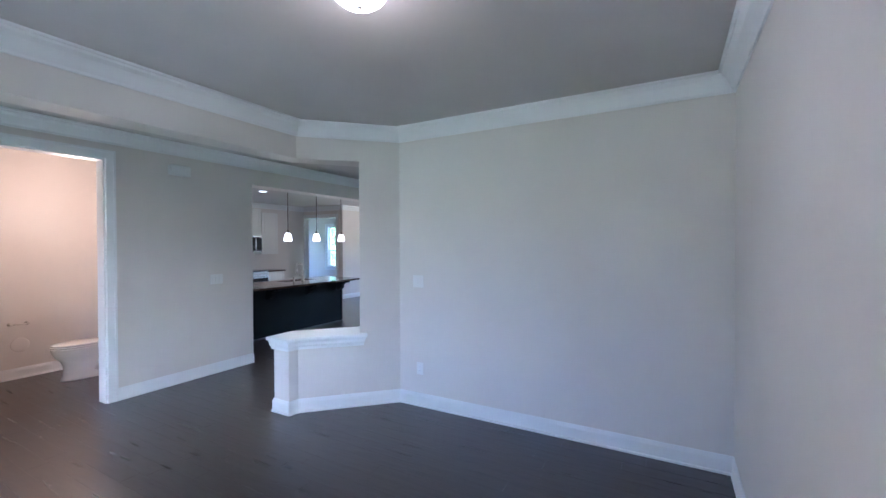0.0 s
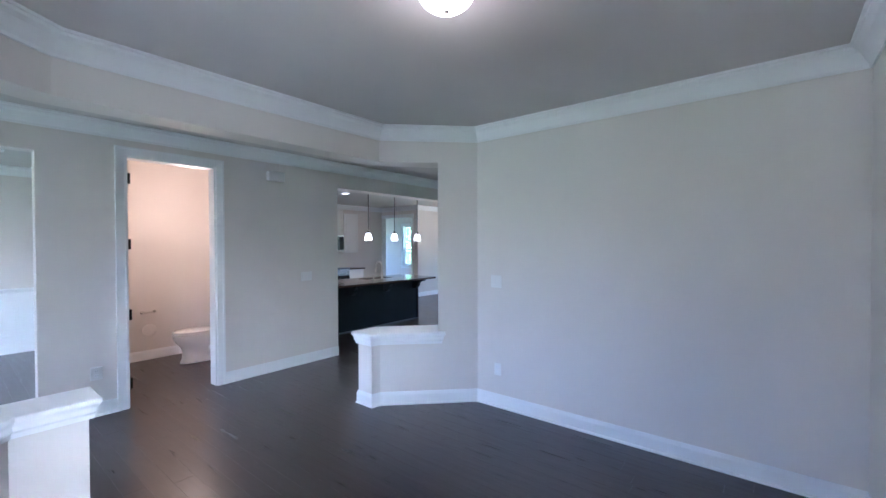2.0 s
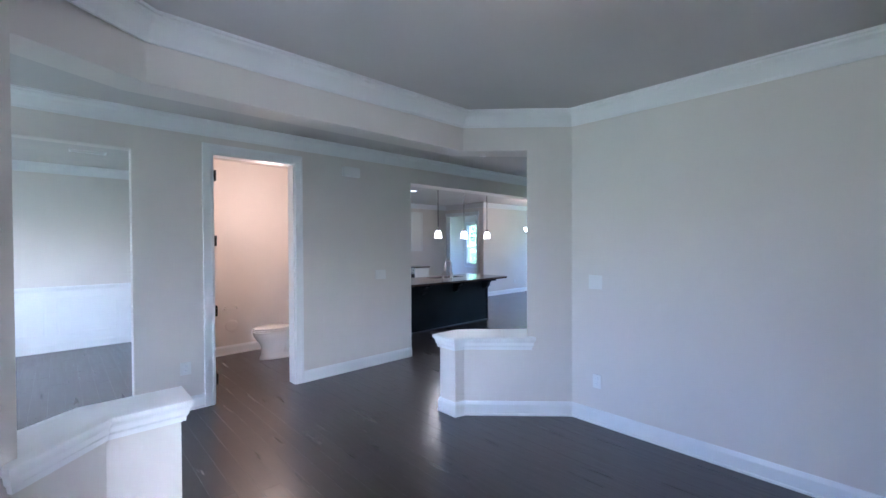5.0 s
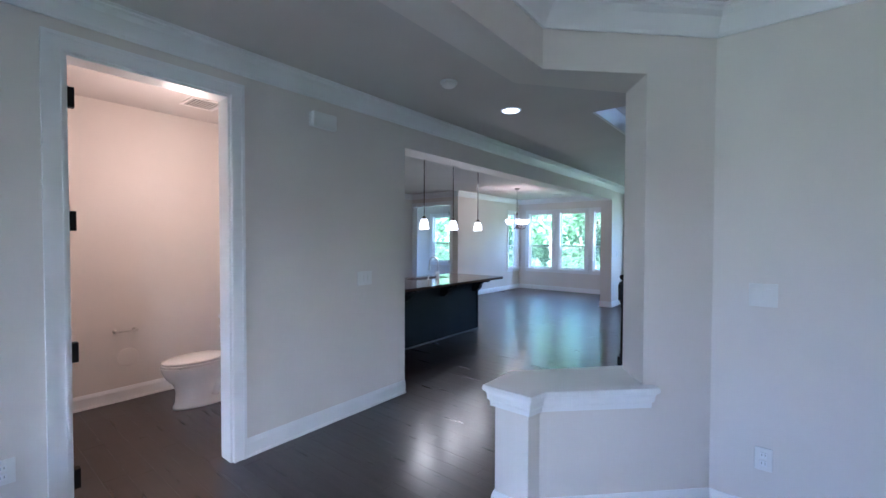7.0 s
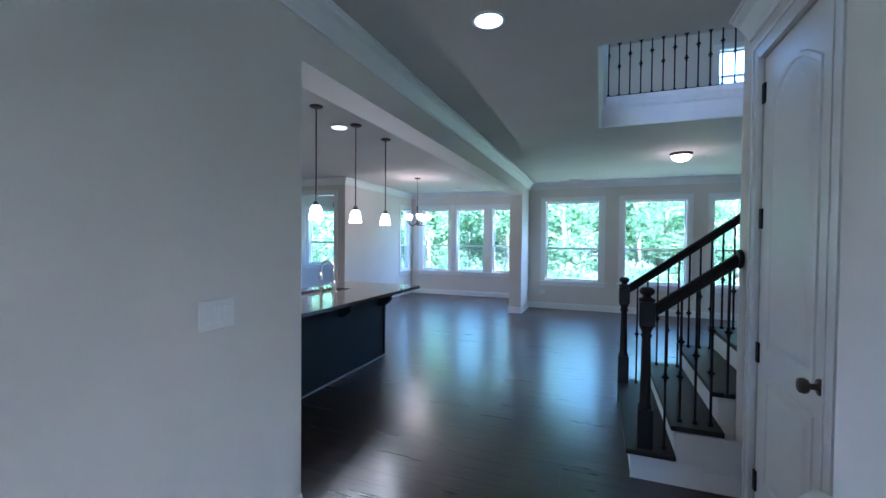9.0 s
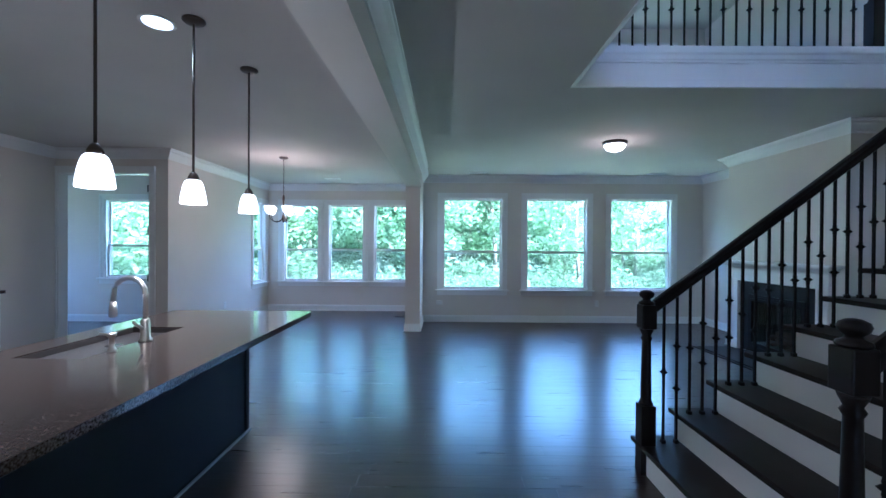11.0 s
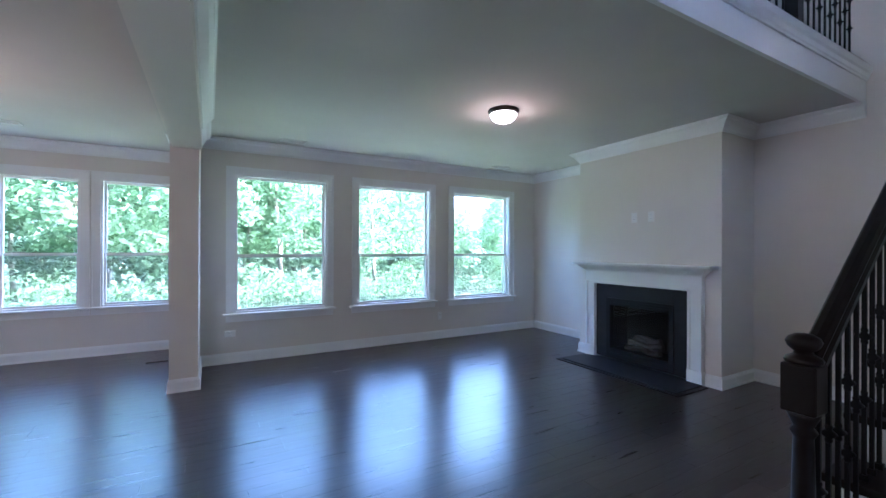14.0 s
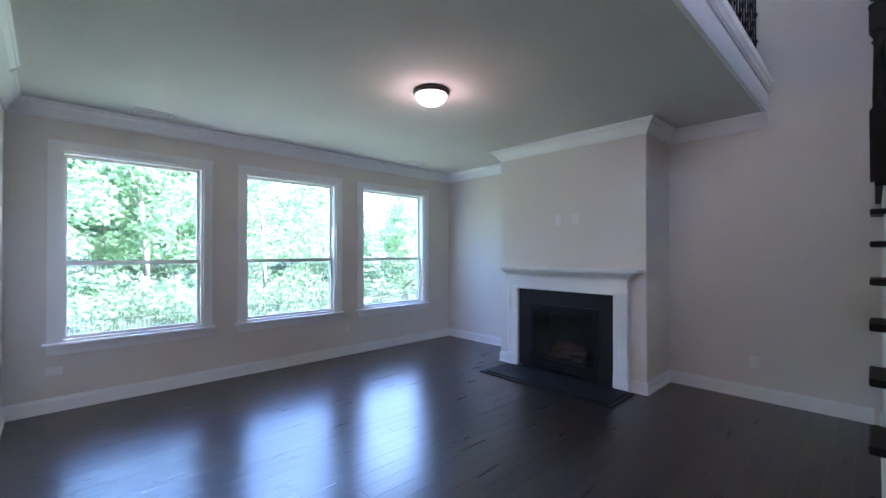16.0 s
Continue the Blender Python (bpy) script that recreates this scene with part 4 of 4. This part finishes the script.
for y in (5.42, 6.27, 7.1):
    bm = bmesh.new()
    prof = [(-4.45, 0.868), (-4.14, 0.868), (-4.14, 0.83), (-4.16, 0.815), (-4.20, 0.82), (-4.26, 0.80), (-4.30, 0.76), (-4.30, 0.72), (-4.33, 0.69), (-4.37, 0.66), (-4.45, 0.65)]
    a_, b_ = [[bm.verts.new((px, y + dy, pz)) for px, pz in prof] for dy in (-0.04, 0.04)]
    bm.faces.new(a_), bm.faces.new(b_[::-1])
    for i in range(len(prof)):
        bm.faces.new((a_[i], b_[i], b_[(i + 1) % len(prof)], a_[(i + 1) % len(prof)]))
    finish("corbel", bm, ISLAND, isl)
sk = base_empty("sink", pose(-4.72, 6.28, 0.905), "stainless undermount sink set in the island top", "sink")
# shallow basin, its depth only suggested by the dark colour
boxes("basin", SINKSHADE, [((-0.16, -0.36, -0.0355), (0.16, 0.36, -0.034)), ((-0.16, -0.36, -0.034), (-0.155, 0.36, -0.006)), ((0.155, -0.36, -0.034), (0.16, 0.36, -0.006)), ((-0.155, -0.36, -0.034), (0.155, -0.355, -0.006)), ((-0.155, 0.355, -0.034), (0.155, 0.36, -0.006))], sk)
lathe("drain", STEEL, [(0.042, -0.0345), (0.042, -0.0325), (0.03, -0.0322), (0.01, -0.0335)], (0, 0.02, 0), sk, 20)
fc = base_empty("faucet", pose(-4.53, 6.27, 0.905), "brushed nickel gooseneck kitchen faucet with side handle", "faucet")
lathe("body", NICKEL, [(0.032, 0.0), (0.033, 0.01), (0.024, 0.02), (0.022, 0.10), (0.018, 0.12)], (0, 0, 0), fc, 18)
pts = [(0, 0, 0.1), (0, 0, 0.25)] + [(-0.085 + 0.085 * math.cos(a), 0, 0.25 + 0.085 * math.sin(a)) for a in [math.pi * j / 9 for j in range(10)]] + [(-0.172, 0, 0.20)]
tube("spout", NICKEL, pts, 0.013, fc, 10)
lathe("spray_head", NICKEL, [(0.014, 0.21), (0.02, 0.18), (0.02, 0.13), (0.014, 0.125)], (-0.173, 0, 0), fc, 14)
tube("lever", NICKEL, [(0.0, -0.02, 0.07), (0.01, -0.06, 0.09), (0.02, -0.11, 0.12)], 0.008, fc)
sp = base_empty("soap_dispenser", pose(-4.53, 6.05, 0.905), "nickel soap dispenser beside the faucet", "dispenser")
lathe("body", NICKEL, [(0.02, 0.0), (0.02, 0.01), (0.012, 0.02), (0.012, 0.07), (0.02, 0.075), (0.018, 0.09)], (0, 0, 0), sp, 14)
tube("nozzle", NICKEL, [(0, 0, 0.08), (-0.06, 0, 0.085)], 0.006, sp)


# ---- kitchen cabinets along the side wall ----
def cabinet(x0, y0, y1, z0, z1, depth, label):
    o = base_empty("cabinet", pose(x0, y0, z0), label, "cabinet", "kitchen cabinets")
    w, h = y1 - y0, z1 - z0
    boxes("body", CABWHITE, [((0.002, 0, 0), (depth, w, h))], o)
    cnt = 2 if w > 0.6 else 1
    for i in range(cnt):
        a, b = w * i / cnt + 0.004, w * (i + 1) / cnt - 0.004
        s = 0.06
        boxes("door", CABWHITE, [((depth, a, 0.004), (depth + 0.014, b, h - 0.004)), ((depth + 0.014, a, 0.004), (depth + 0.022, a + s, h - 0.004)), ((depth + 0.014, b - s, 0.004), (depth + 0.022, b, h - 0.004)), ((depth + 0.014, a + s, 0.004), (depth + 0.022, b - s, s)), ((depth + 0.014, a + s, h - s), (depth + 0.022, b - s, h - 0.004)), ((depth + 0.014, a + s + 0.03, s + 0.03), (depth + 0.02, b - s - 0.03, h - s - 0.03))], o)
    return o


KX = -8.4
for y0, y1, z0, z1 in ((8.04, 8.56, 1.34, 2.47), (7.26, 8.02, 1.84, 2.56), (6.52, 7.24, 1.34, 2.47), (5.72, 6.5, 1.34, 2.47)):
    cabinet(KX, y0, y1, z0, z1, 0.32, "white raised-panel wall cabinet in the kitchen")
for y0, y1 in ((8.04, 8.56), (6.52, 7.24), (5.72, 6.5)):
    cabinet(KX, y0, y1, 0.0, 0.868, 0.58, "white raised-panel base cabinet in the kitchen")
for y0, y1 in ((8.035, 8.58), (5.72, 7.245)):
    tagged(boxes("countertop", GRANITE, [((KX + 0.002, y0, 0.87), (KX + 0.63, y1, 0.905))], None, 0.004), "speckled granite counter on white base cabinets", "countertop")
mw = base_empty("microwave", pose(KX, 7.26, 1.40), "black and steel microwave under a cabinet", "microwave")
boxes("body", STEEL, [((0.002, 0.005, 0), (0.38, 0.755, 0.425))], mw, 0.004)
boxes("door", DARKGLASS, [((0.38, 0.02, 0.03), (0.395, 0.55, 0.40))], mw)
boxes("panel", DARKGLASS, [((0.38, 0.57, 0.03), (0.392, 0.745, 0.40))], mw)
boxes("handle", STEEL, [((0.395, 0.53, 0.05), (0.43, 0.55, 0.38))], mw, 0.004)
rg = base_empty("kitchen_range", pose(KX, 7.26, 0), "black and steel kitchen range between cabinets", "stove")
boxes("body", STEEL, [((0.002, 0.005, 0.0), (0.62, 0.755, 0.90))], rg, 0.004)
boxes("oven_door", DARKGLASS, [((0.62, 0.02, 0.15), (0.645, 0.74, 0.72))], rg)
boxes("cooktop", DARKGLASS, [((0.002, 0.005, 0.9), (0.64, 0.755, 0.925))], rg, 0.004)
boxes("handle", STEEL, [((0.66, 0.06, 0.74), (0.68, 0.70, 0.76)), ((0.645, 0.06, 0.74), (0.66, 0.08, 0.76)), ((0.645, 0.68, 0.74), (0.66, 0.70, 0.76))], rg)

# ---- powder room ----
tl = base_empty("toilet", pose(-4.62, 3.40, 0, 0, 0, 180), "white ceramic toilet with closed lid", "toilet")


def oval(bm, cx, cy, a, b, z, seg=24):
    return [bm.verts.new((cx + a * math.cos(2 * math.pi * i / seg), cy + b * math.sin(2 * math.pi * i / seg) * (1.0 if math.sin(2 * math.pi * i / seg) > 0 else 0.85), z)) for i in range(seg)]


def add_loft(bm, rings):
    for p, q in zip(rings, rings[1:]):
        for i in range(len(p)):
            f = bm.faces.new((p[i], p[(i + 1) % len(p)], q[(i + 1) % len(q)], q[i]))
            f.smooth = True
    bm.faces.new(rings[0][::-1]), bm.faces.new(rings[-1])


bm = bmesh.new()
add_loft(bm, [oval(bm, 0, cy, a, b, z) for cy, a, b, z in ((0.39, 0.125, 0.28, 0.0), (0.39, 0.125, 0.28, 0.02), (0.40, 0.11, 0.25, 0.06), (0.41, 0.104, 0.235, 0.15), (0.42, 0.118, 0.245, 0.22), (0.44, 0.155, 0.275, 0.275), (0.46, 0.175, 0.285, 0.33), (0.47, 0.182, 0.285, 0.375), (0.47, 0.182, 0.285, 0.385))])
add_box(bm, (-0.17, 0.03, 0.28), (0.17, 0.30, 0.385), 0.02)
add_tube(bm, [(0.085, 0.12, 0.03), (0.09, 0.17, 0.12), (0.09, 0.26, 0.2), (0.085, 0.33, 0.17), (0.08, 0.36, 0.08)], 0.045, 10)
add_tube(bm, [(-0.085, 0.12, 0.03), (-0.09, 0.17, 0.12), (-0.09, 0.26, 0.2), (-0.085, 0.33, 0.17), (-0.08, 0.36, 0.08)], 0.045, 10)
finish("bowl", bm, CERAMIC, tl)
bm = bmesh.new()
add_loft(bm, [oval(bm, 0, 0.465, a, b, z) for a, b, z in ((0.178, 0.275, 0.387), (0.188, 0.29, 0.39), (0.19, 0.292, 0.40), (0.184, 0.288, 0.408))])
finish("seat", bm, CERAMIC, tl)
bm = bmesh.new()
add_loft(bm, [oval(bm, 0, 0.462, a, b, z) for a, b, z in ((0.182, 0.285, 0.411), (0.188, 0.29, 0.415), (0.186, 0.288, 0.428), (0.15, 0.25, 0.436), (0.02, 0.05, 0.438))])
finish("lid", bm, CERAMIC, tl)
boxes("tank", CERAMIC, [((-0.2, 0.0, 0.385), (0.2, 0.19, 0.72))], tl, 0.02)
boxes("tank_lid", CERAMIC, [((-0.21, -0.01, 0.722), (0.21, 0.2, 0.755))], tl, 0.01)
tagged(tube("flush_lever", NICKEL, [(0.15, 0.195, 0.65), (0.15, 0.21, 0.65), (0.09, 0.215, 0.645)], 0.008, tl), "nickel flush lever")
tp = base_empty("toilet_paper_holder", pose(-5.22, 2.54, 0.655), "empty nickel toilet paper holder on the wall", "holder")
for y in (-0.075, 0.075):
    lathe("post", NICKEL, [(0.022, -0.001), (0.022, 0.008), (0.01, 0.014), (0.01, 0.06), (0.014, 0.065), (0.012, 0.075)], (0, y, 0), tp, 14, 'X')
tube("bar", NICKEL, [(0.062, -0.075, 0), (0.062, 0.075, 0)], 0.007, tp)
wc = base_empty("wall_cover_plate", pose(-5.22, 2.555, 0.40), "round white access cover on the wall", "cover plate")
lathe("disc", WALL, [(0.085, -0.001), (0.085, 0.005), (0.078, 0.008), (0.01, 0.0085)], (0, 0, 0), wc, 28, 'X')

# ---- dining room wainscot ----
ws = base_empty("wainscot", pose(-7.16, 0, 0), "white painted wainscot with chair rail and frames", "wainscot", kind="structure")
boxes("board", TRIM, [((0.0, -1.55, 0.128), (0.008, 1.68, 0.9))], ws)
bm = bmesh.new()
add_sweep(bm, [(0.0, 1.69), (0.0, -1.58)], [(-0.003, 0.88), (0.014, 0.88), (0.018, 0.895), (0.03, 0.91), (0.038, 0.935), (0.034, 0.955), (-0.003, 0.955)])
finish("chair_rail", bm, TRIM, ws)
yy = 1.45
while yy > -1.4:
    a, b = yy - 0.72, yy
    boxes("picture_frame", TRIM, [((0.008, a, 0.24), (0.024, a + 0.03, 0.8)), ((0.008, b - 0.03, 0.24), (0.024, b, 0.8)), ((0.008, a + 0.03, 0.24), (0.024, b - 0.03, 0.27)), ((0.008, a + 0.03, 0.77), (0.024, b - 0.03, 0.8))], ws, 0.004)
    yy -= 0.83

# ---- outdoors ----
GRASS, t_, b_ = node_mat("grass", (0.07, 0.11, 0.03), 0.9)
vary(GRASS, t_, b_, (0.06, 0.075, 0.035), (0.10, 0.115, 0.06), 0.6, 8, 20, 0.5)
LEAF, t_, b_ = node_mat("leaves", (0.07, 0.13, 0.04), 0.6)
lo_ = t_.nodes.new("ShaderNodeObjectInfo")
lg_ = t_.nodes.new("ShaderNodeNewGeometry")
ln_ = t_.nodes.new("ShaderNodeTexNoise")
ln_.inputs["Scale"].default_value, ln_.inputs["Detail"].default_value = 1.1, 4
t_.links.new(lg_.outputs["Position"], ln_.inputs["Vector"])
la_ = t_.nodes.new("ShaderNodeMath")
la_.operation = 'MULTIPLY_ADD'
la_.inputs[1].default_value = 0.35
t_.links.new(lo_.outputs["Random"], la_.inputs[0])
t_.links.new(ln_.outputs["Fac"], la_.inputs[2])
lr_ = t_.nodes.new("ShaderNodeValToRGB")
lr_.color_ramp.elements[0].position, lr_.color_ramp.elements[1].position = 0.35, 0.95
lr_.color_ramp.elements[0].color, lr_.color_ramp.elements[1].color = (0.085, 0.15, 0.075, 1), (0.145, 0.225, 0.105, 1)
t_.links.new(la_.outputs[0], lr_.inputs["Fac"])
t_.links.new(lr_.outputs[0], b_.inputs["Base Color"])
tr_, mx_ = t_.nodes.new("ShaderNodeBsdfTranslucent"), t_.nodes.new("ShaderNodeMixShader")
mx_.inputs[0].default_value = 0.6
t_.links.new(lr_.outputs[0], tr_.inputs["Color"])
t_.links.new(b_.outputs[0], mx_.inputs[1])
t_.links.new(tr_.outputs[0], mx_.inputs[2])
t_.links.new(mx_.outputs[0], t_.nodes["Material Output"].inputs[0])
BARK = paint("bark", (0.22, 0.19, 0.16), 0.9, 0.03, 0.8, 12)
GZ = -1.9
bm = bmesh.new()
add_box(bm, (-900, -900, GZ - 0.5), (900, 900, GZ))
tagged(finish("ground", bm, GRASS), "green lawn behind the house", "ground", kind="structure")

rng = random.Random(4)


def leaves(bm, c, radius, count, size, squash=0.8):
    for _ in range(count):
        v = Vector((rng.gauss(0, 1), rng.gauss(0, 1), rng.gauss(0, 1))).normalized() * radius * rng.random() ** 0.4
        v.z *= squash
        p = c + v
        s = size * rng.uniform(0.6, 1.3)
        a = Vector((rng.gauss(0, 1), rng.gauss(0, 1), rng.gauss(0, 0.6))).normalized()
        b = a.orthogonal().normalized()
        bm.faces.new([bm.verts.new(p + a * s), bm.verts.new(p + b * s * 0.55), bm.verts.new(p - a * s), bm.verts.new(p - b * s * 0.55)])


def tree(at, height, spread, label):
    o = base_empty("tree", Matrix.Translation(at), label, "tree", "trees behind the house")
    bm = bmesh.new()
    pts = [Vector((0.15 * math.sin(i * 1.3), 0.12 * math.cos(i * 1.7), height * i / 6)) for i in range(7)]
    for i in range(6):
        r = 0.17 * (1 - i / 7)
        add_tube(bm, [pts[i], pts[i + 1]], r, 7)
    crown = bmesh.new()
    for i in range(15):
        f = 0.22 + 0.78 * i / 14
        z = height * f
        a = i * 2.4
        rr = spread * (0.45 + 0.55 * math.sin(math.pi * (0.15 + 0.8 * f))) * rng.uniform(0.55, 1.0)
        tip = Vector((math.cos(a) * rr, math.sin(a) * rr, z + rng.uniform(-0.2, 0.8)))
        base = Vector((0.15 * math.sin(f * 8), 0.12 * math.cos(f * 9), z * 0.86))
        add_tube(bm, [base, base.lerp(tip, 0.55) + Vector((0, 0, 0.2)), tip], 0.045 * (1.15 - f), 5)
        leaves(crown, tip, spread * 0.42, 150, 0.19)
        leaves(crown, base.lerp(tip, 0.55), spread * 0.36, 70, 0.18)
    finish("trunk", bm, BARK, o)
    finish("crown", crown, LEAF, o)
    return o


kinds = [tree((-14, 31, GZ), 11, 3.0, "leafy green deciduous tree behind the fence"), tree((-8.5, 33, GZ), 13, 3.2, "leafy green deciduous tree behind the fence"),
         tree((-4, 30, GZ), 9, 2.6, "leafy green deciduous tree behind the fence"), tree((0.5, 34, GZ), 12, 3.0, "leafy green deciduous tree behind the fence")]
for i in range(30):
    k = kinds[i % 4]
    rowi = i // 15
    tx_ = -26 + (i % 15) * 4.1 + rng.uniform(-1, 1)
    copy_thing(k, pose(tx_, 36 + rowi * 6 + rng.uniform(-2, 2), GZ, 0, 0, rng.uniform(0, 360)) @ Matrix.Scale(0.72 if tx_ > 4 else 0.95, 4))
for x, y in ((5, 29), (9.5, 31), (14, 28), (18, 33), (-19, 28), (-23, 25), (-17.5, 20), (-21, 15)):
    copy_thing(kinds[int(x) % 4], pose(x, y, GZ, 0, 0, rng.uniform(0, 360)) @ Matrix.Scale(0.68 if x > 0 else 0.95, 4))
bm = bmesh.new()
for i in range(200):
    x, y = rng.uniform(-24, 22), rng.uniform(26, 31)
    leaves(bm, Vector((x, y, GZ + rng.uniform(0.3, 1.6))), rng.uniform(0.7, 1.3), 90, 0.13, 0.8)
tagged(finish("undergrowth", bm, LEAF), "dense green shrubs below the trees", "shrubs", kind="stuff")
# paler greens put the distance haze into the leaf colour
HAZELEAF, t_, b_ = node_mat("hazy_far_leaves", (0.2, 0.29, 0.2), 0.8)
vary(HAZELEAF, t_, b_, (0.125, 0.195, 0.125), (0.19, 0.27, 0.175), 0.25, 6, 3, 0.0)
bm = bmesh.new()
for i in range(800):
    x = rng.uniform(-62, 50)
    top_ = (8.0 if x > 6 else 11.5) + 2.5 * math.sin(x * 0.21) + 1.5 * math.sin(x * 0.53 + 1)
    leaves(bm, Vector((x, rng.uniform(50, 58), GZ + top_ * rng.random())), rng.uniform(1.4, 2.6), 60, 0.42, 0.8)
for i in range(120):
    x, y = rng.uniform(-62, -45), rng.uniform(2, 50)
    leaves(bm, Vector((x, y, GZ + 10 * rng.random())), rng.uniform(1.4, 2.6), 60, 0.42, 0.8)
tagged(finish("far_woods", bm, HAZELEAF), "far woods beyond the trees, haze put into their pale green", "woods", kind="stuff")
fe = base_empty("garden_fence", pose(0, 24.5, GZ), "thin black metal picket fence across the lawn", "fence", kind="structure")
bm = bmesh.new()
for i in range(300):
    add_box(bm, (-18 + i * 0.115, -0.008, 0.05), (-18 + i * 0.115 + 0.016, 0.008, 1.2))
finish("pickets", bm, IRON, fe)["kind"] = "stuff"
boxes("rail", IRON, [((-18.1, -0.015, 1.05), (16.6, 0.015, 1.085)), ((-18.1, -0.015, 0.18), (16.6, 0.015, 0.215))], fe)

# ---- floor boards, laid across the house ----
floor = tagged(boxes("floor", STAINED, [((-11.65, -1.65, -0.03), (-7.0, 11.65, -0.012)), ((-7.0, -1.65, -0.03), (-3.42, 13.08, -0.012)), ((-3.42, -1.65, -0.03), (2.05, 11.9, -0.012))]), "dark hand-scraped hardwood floor boards", "floor", kind="structure")
BW = 0.127
plank_meshes = {}


def plank_mesh(length):
    key = round(length, 2)
    if key not in plank_meshes:
        bm = bmesh.new()
        g, e = 0.0003, 0.0008
        x0, x1, y0, y1 = -key / 2 + g, key / 2 - g, -BW / 2 + g, BW / 2 - g
        lo = [bm.verts.new((x, y, -0.012)) for x, y in ((x0, y0), (x1, y0), (x1, y1), (x0, y1))]
        mid = [bm.verts.new((x, y, -0.0006)) for x, y in ((x0, y0), (x1, y0), (x1, y1), (x0, y1))]
        hi = [bm.verts.new((x, y, 0)) for x, y in ((x0 + e, y0 + e), (x1 - e, y0 + e), (x1 - e, y1 - e), (x0 + e, y1 - e))]
        for p, q in ((lo, mid), (mid, hi)):
            for i in range(4):
                bm.faces.new((p[i], p[(i + 1) % 4], q[(i + 1) % 4], q[i]))
        bm.faces.new(hi)
        me = bpy.data.meshes.new("plank")
        bmesh.ops.recalc_face_normals(bm, faces=bm.faces)
        bm.to_mesh(me)
        bm.free()
        me.materials.append(FLOORM)
        plank_meshes[key] = me
    return plank_meshes[key]


prng = random.Random(11)
rest_v, rest_f = [], []
count = 0
rowy = -1.62
while rowy < 13.05:
    x = -11.6 - prng.uniform(0, 1.0)
    while x < 2.03:
        ln = prng.choice((0.6, 0.8, 1.0, 1.2, 1.5))
        if x < -11.65:
            x, ln = -11.65, ln - (-11.65 - x)
        ln = round(min(ln, 2.05 - x), 2)
        cx = x + ln / 2
        near_ = -3.9 < cx < 1.6 and 5.6 < rowy < 11.3 and count < 290
        if ln > 0.05 and not (rowy > 11.9 and cx > -3.3) and not (rowy > 11.65 and cx < -7.2):
            me = plank_mesh(ln)
            dz, tilt = prng.uniform(-0.0002, 0.0), prng.gauss(0, 0.0003)
            if near_:
                o = new("plank", me)
                o.matrix_basis = pose(cx, rowy + BW / 2, dz, math.degrees(tilt), 0, 0)
                o.parent = floor
                count += 1
            else:
                b0 = len(rest_v)
                rest_v += [(v.co.x + cx, v.co.y + rowy + BW / 2, v.co.z + dz + v.co.y * tilt) for v in me.vertices]
                rest_f += [[b0 + i for i in p.vertices] for p in me.polygons]
        x += ln
    rowy += BW
me = bpy.data.meshes.new("boards")
me.from_pydata(rest_v, [], rest_f)
me.materials.append(FLOORM)
o = new("boards", me)
o.parent = floor
tagged(o, kind="stuff")
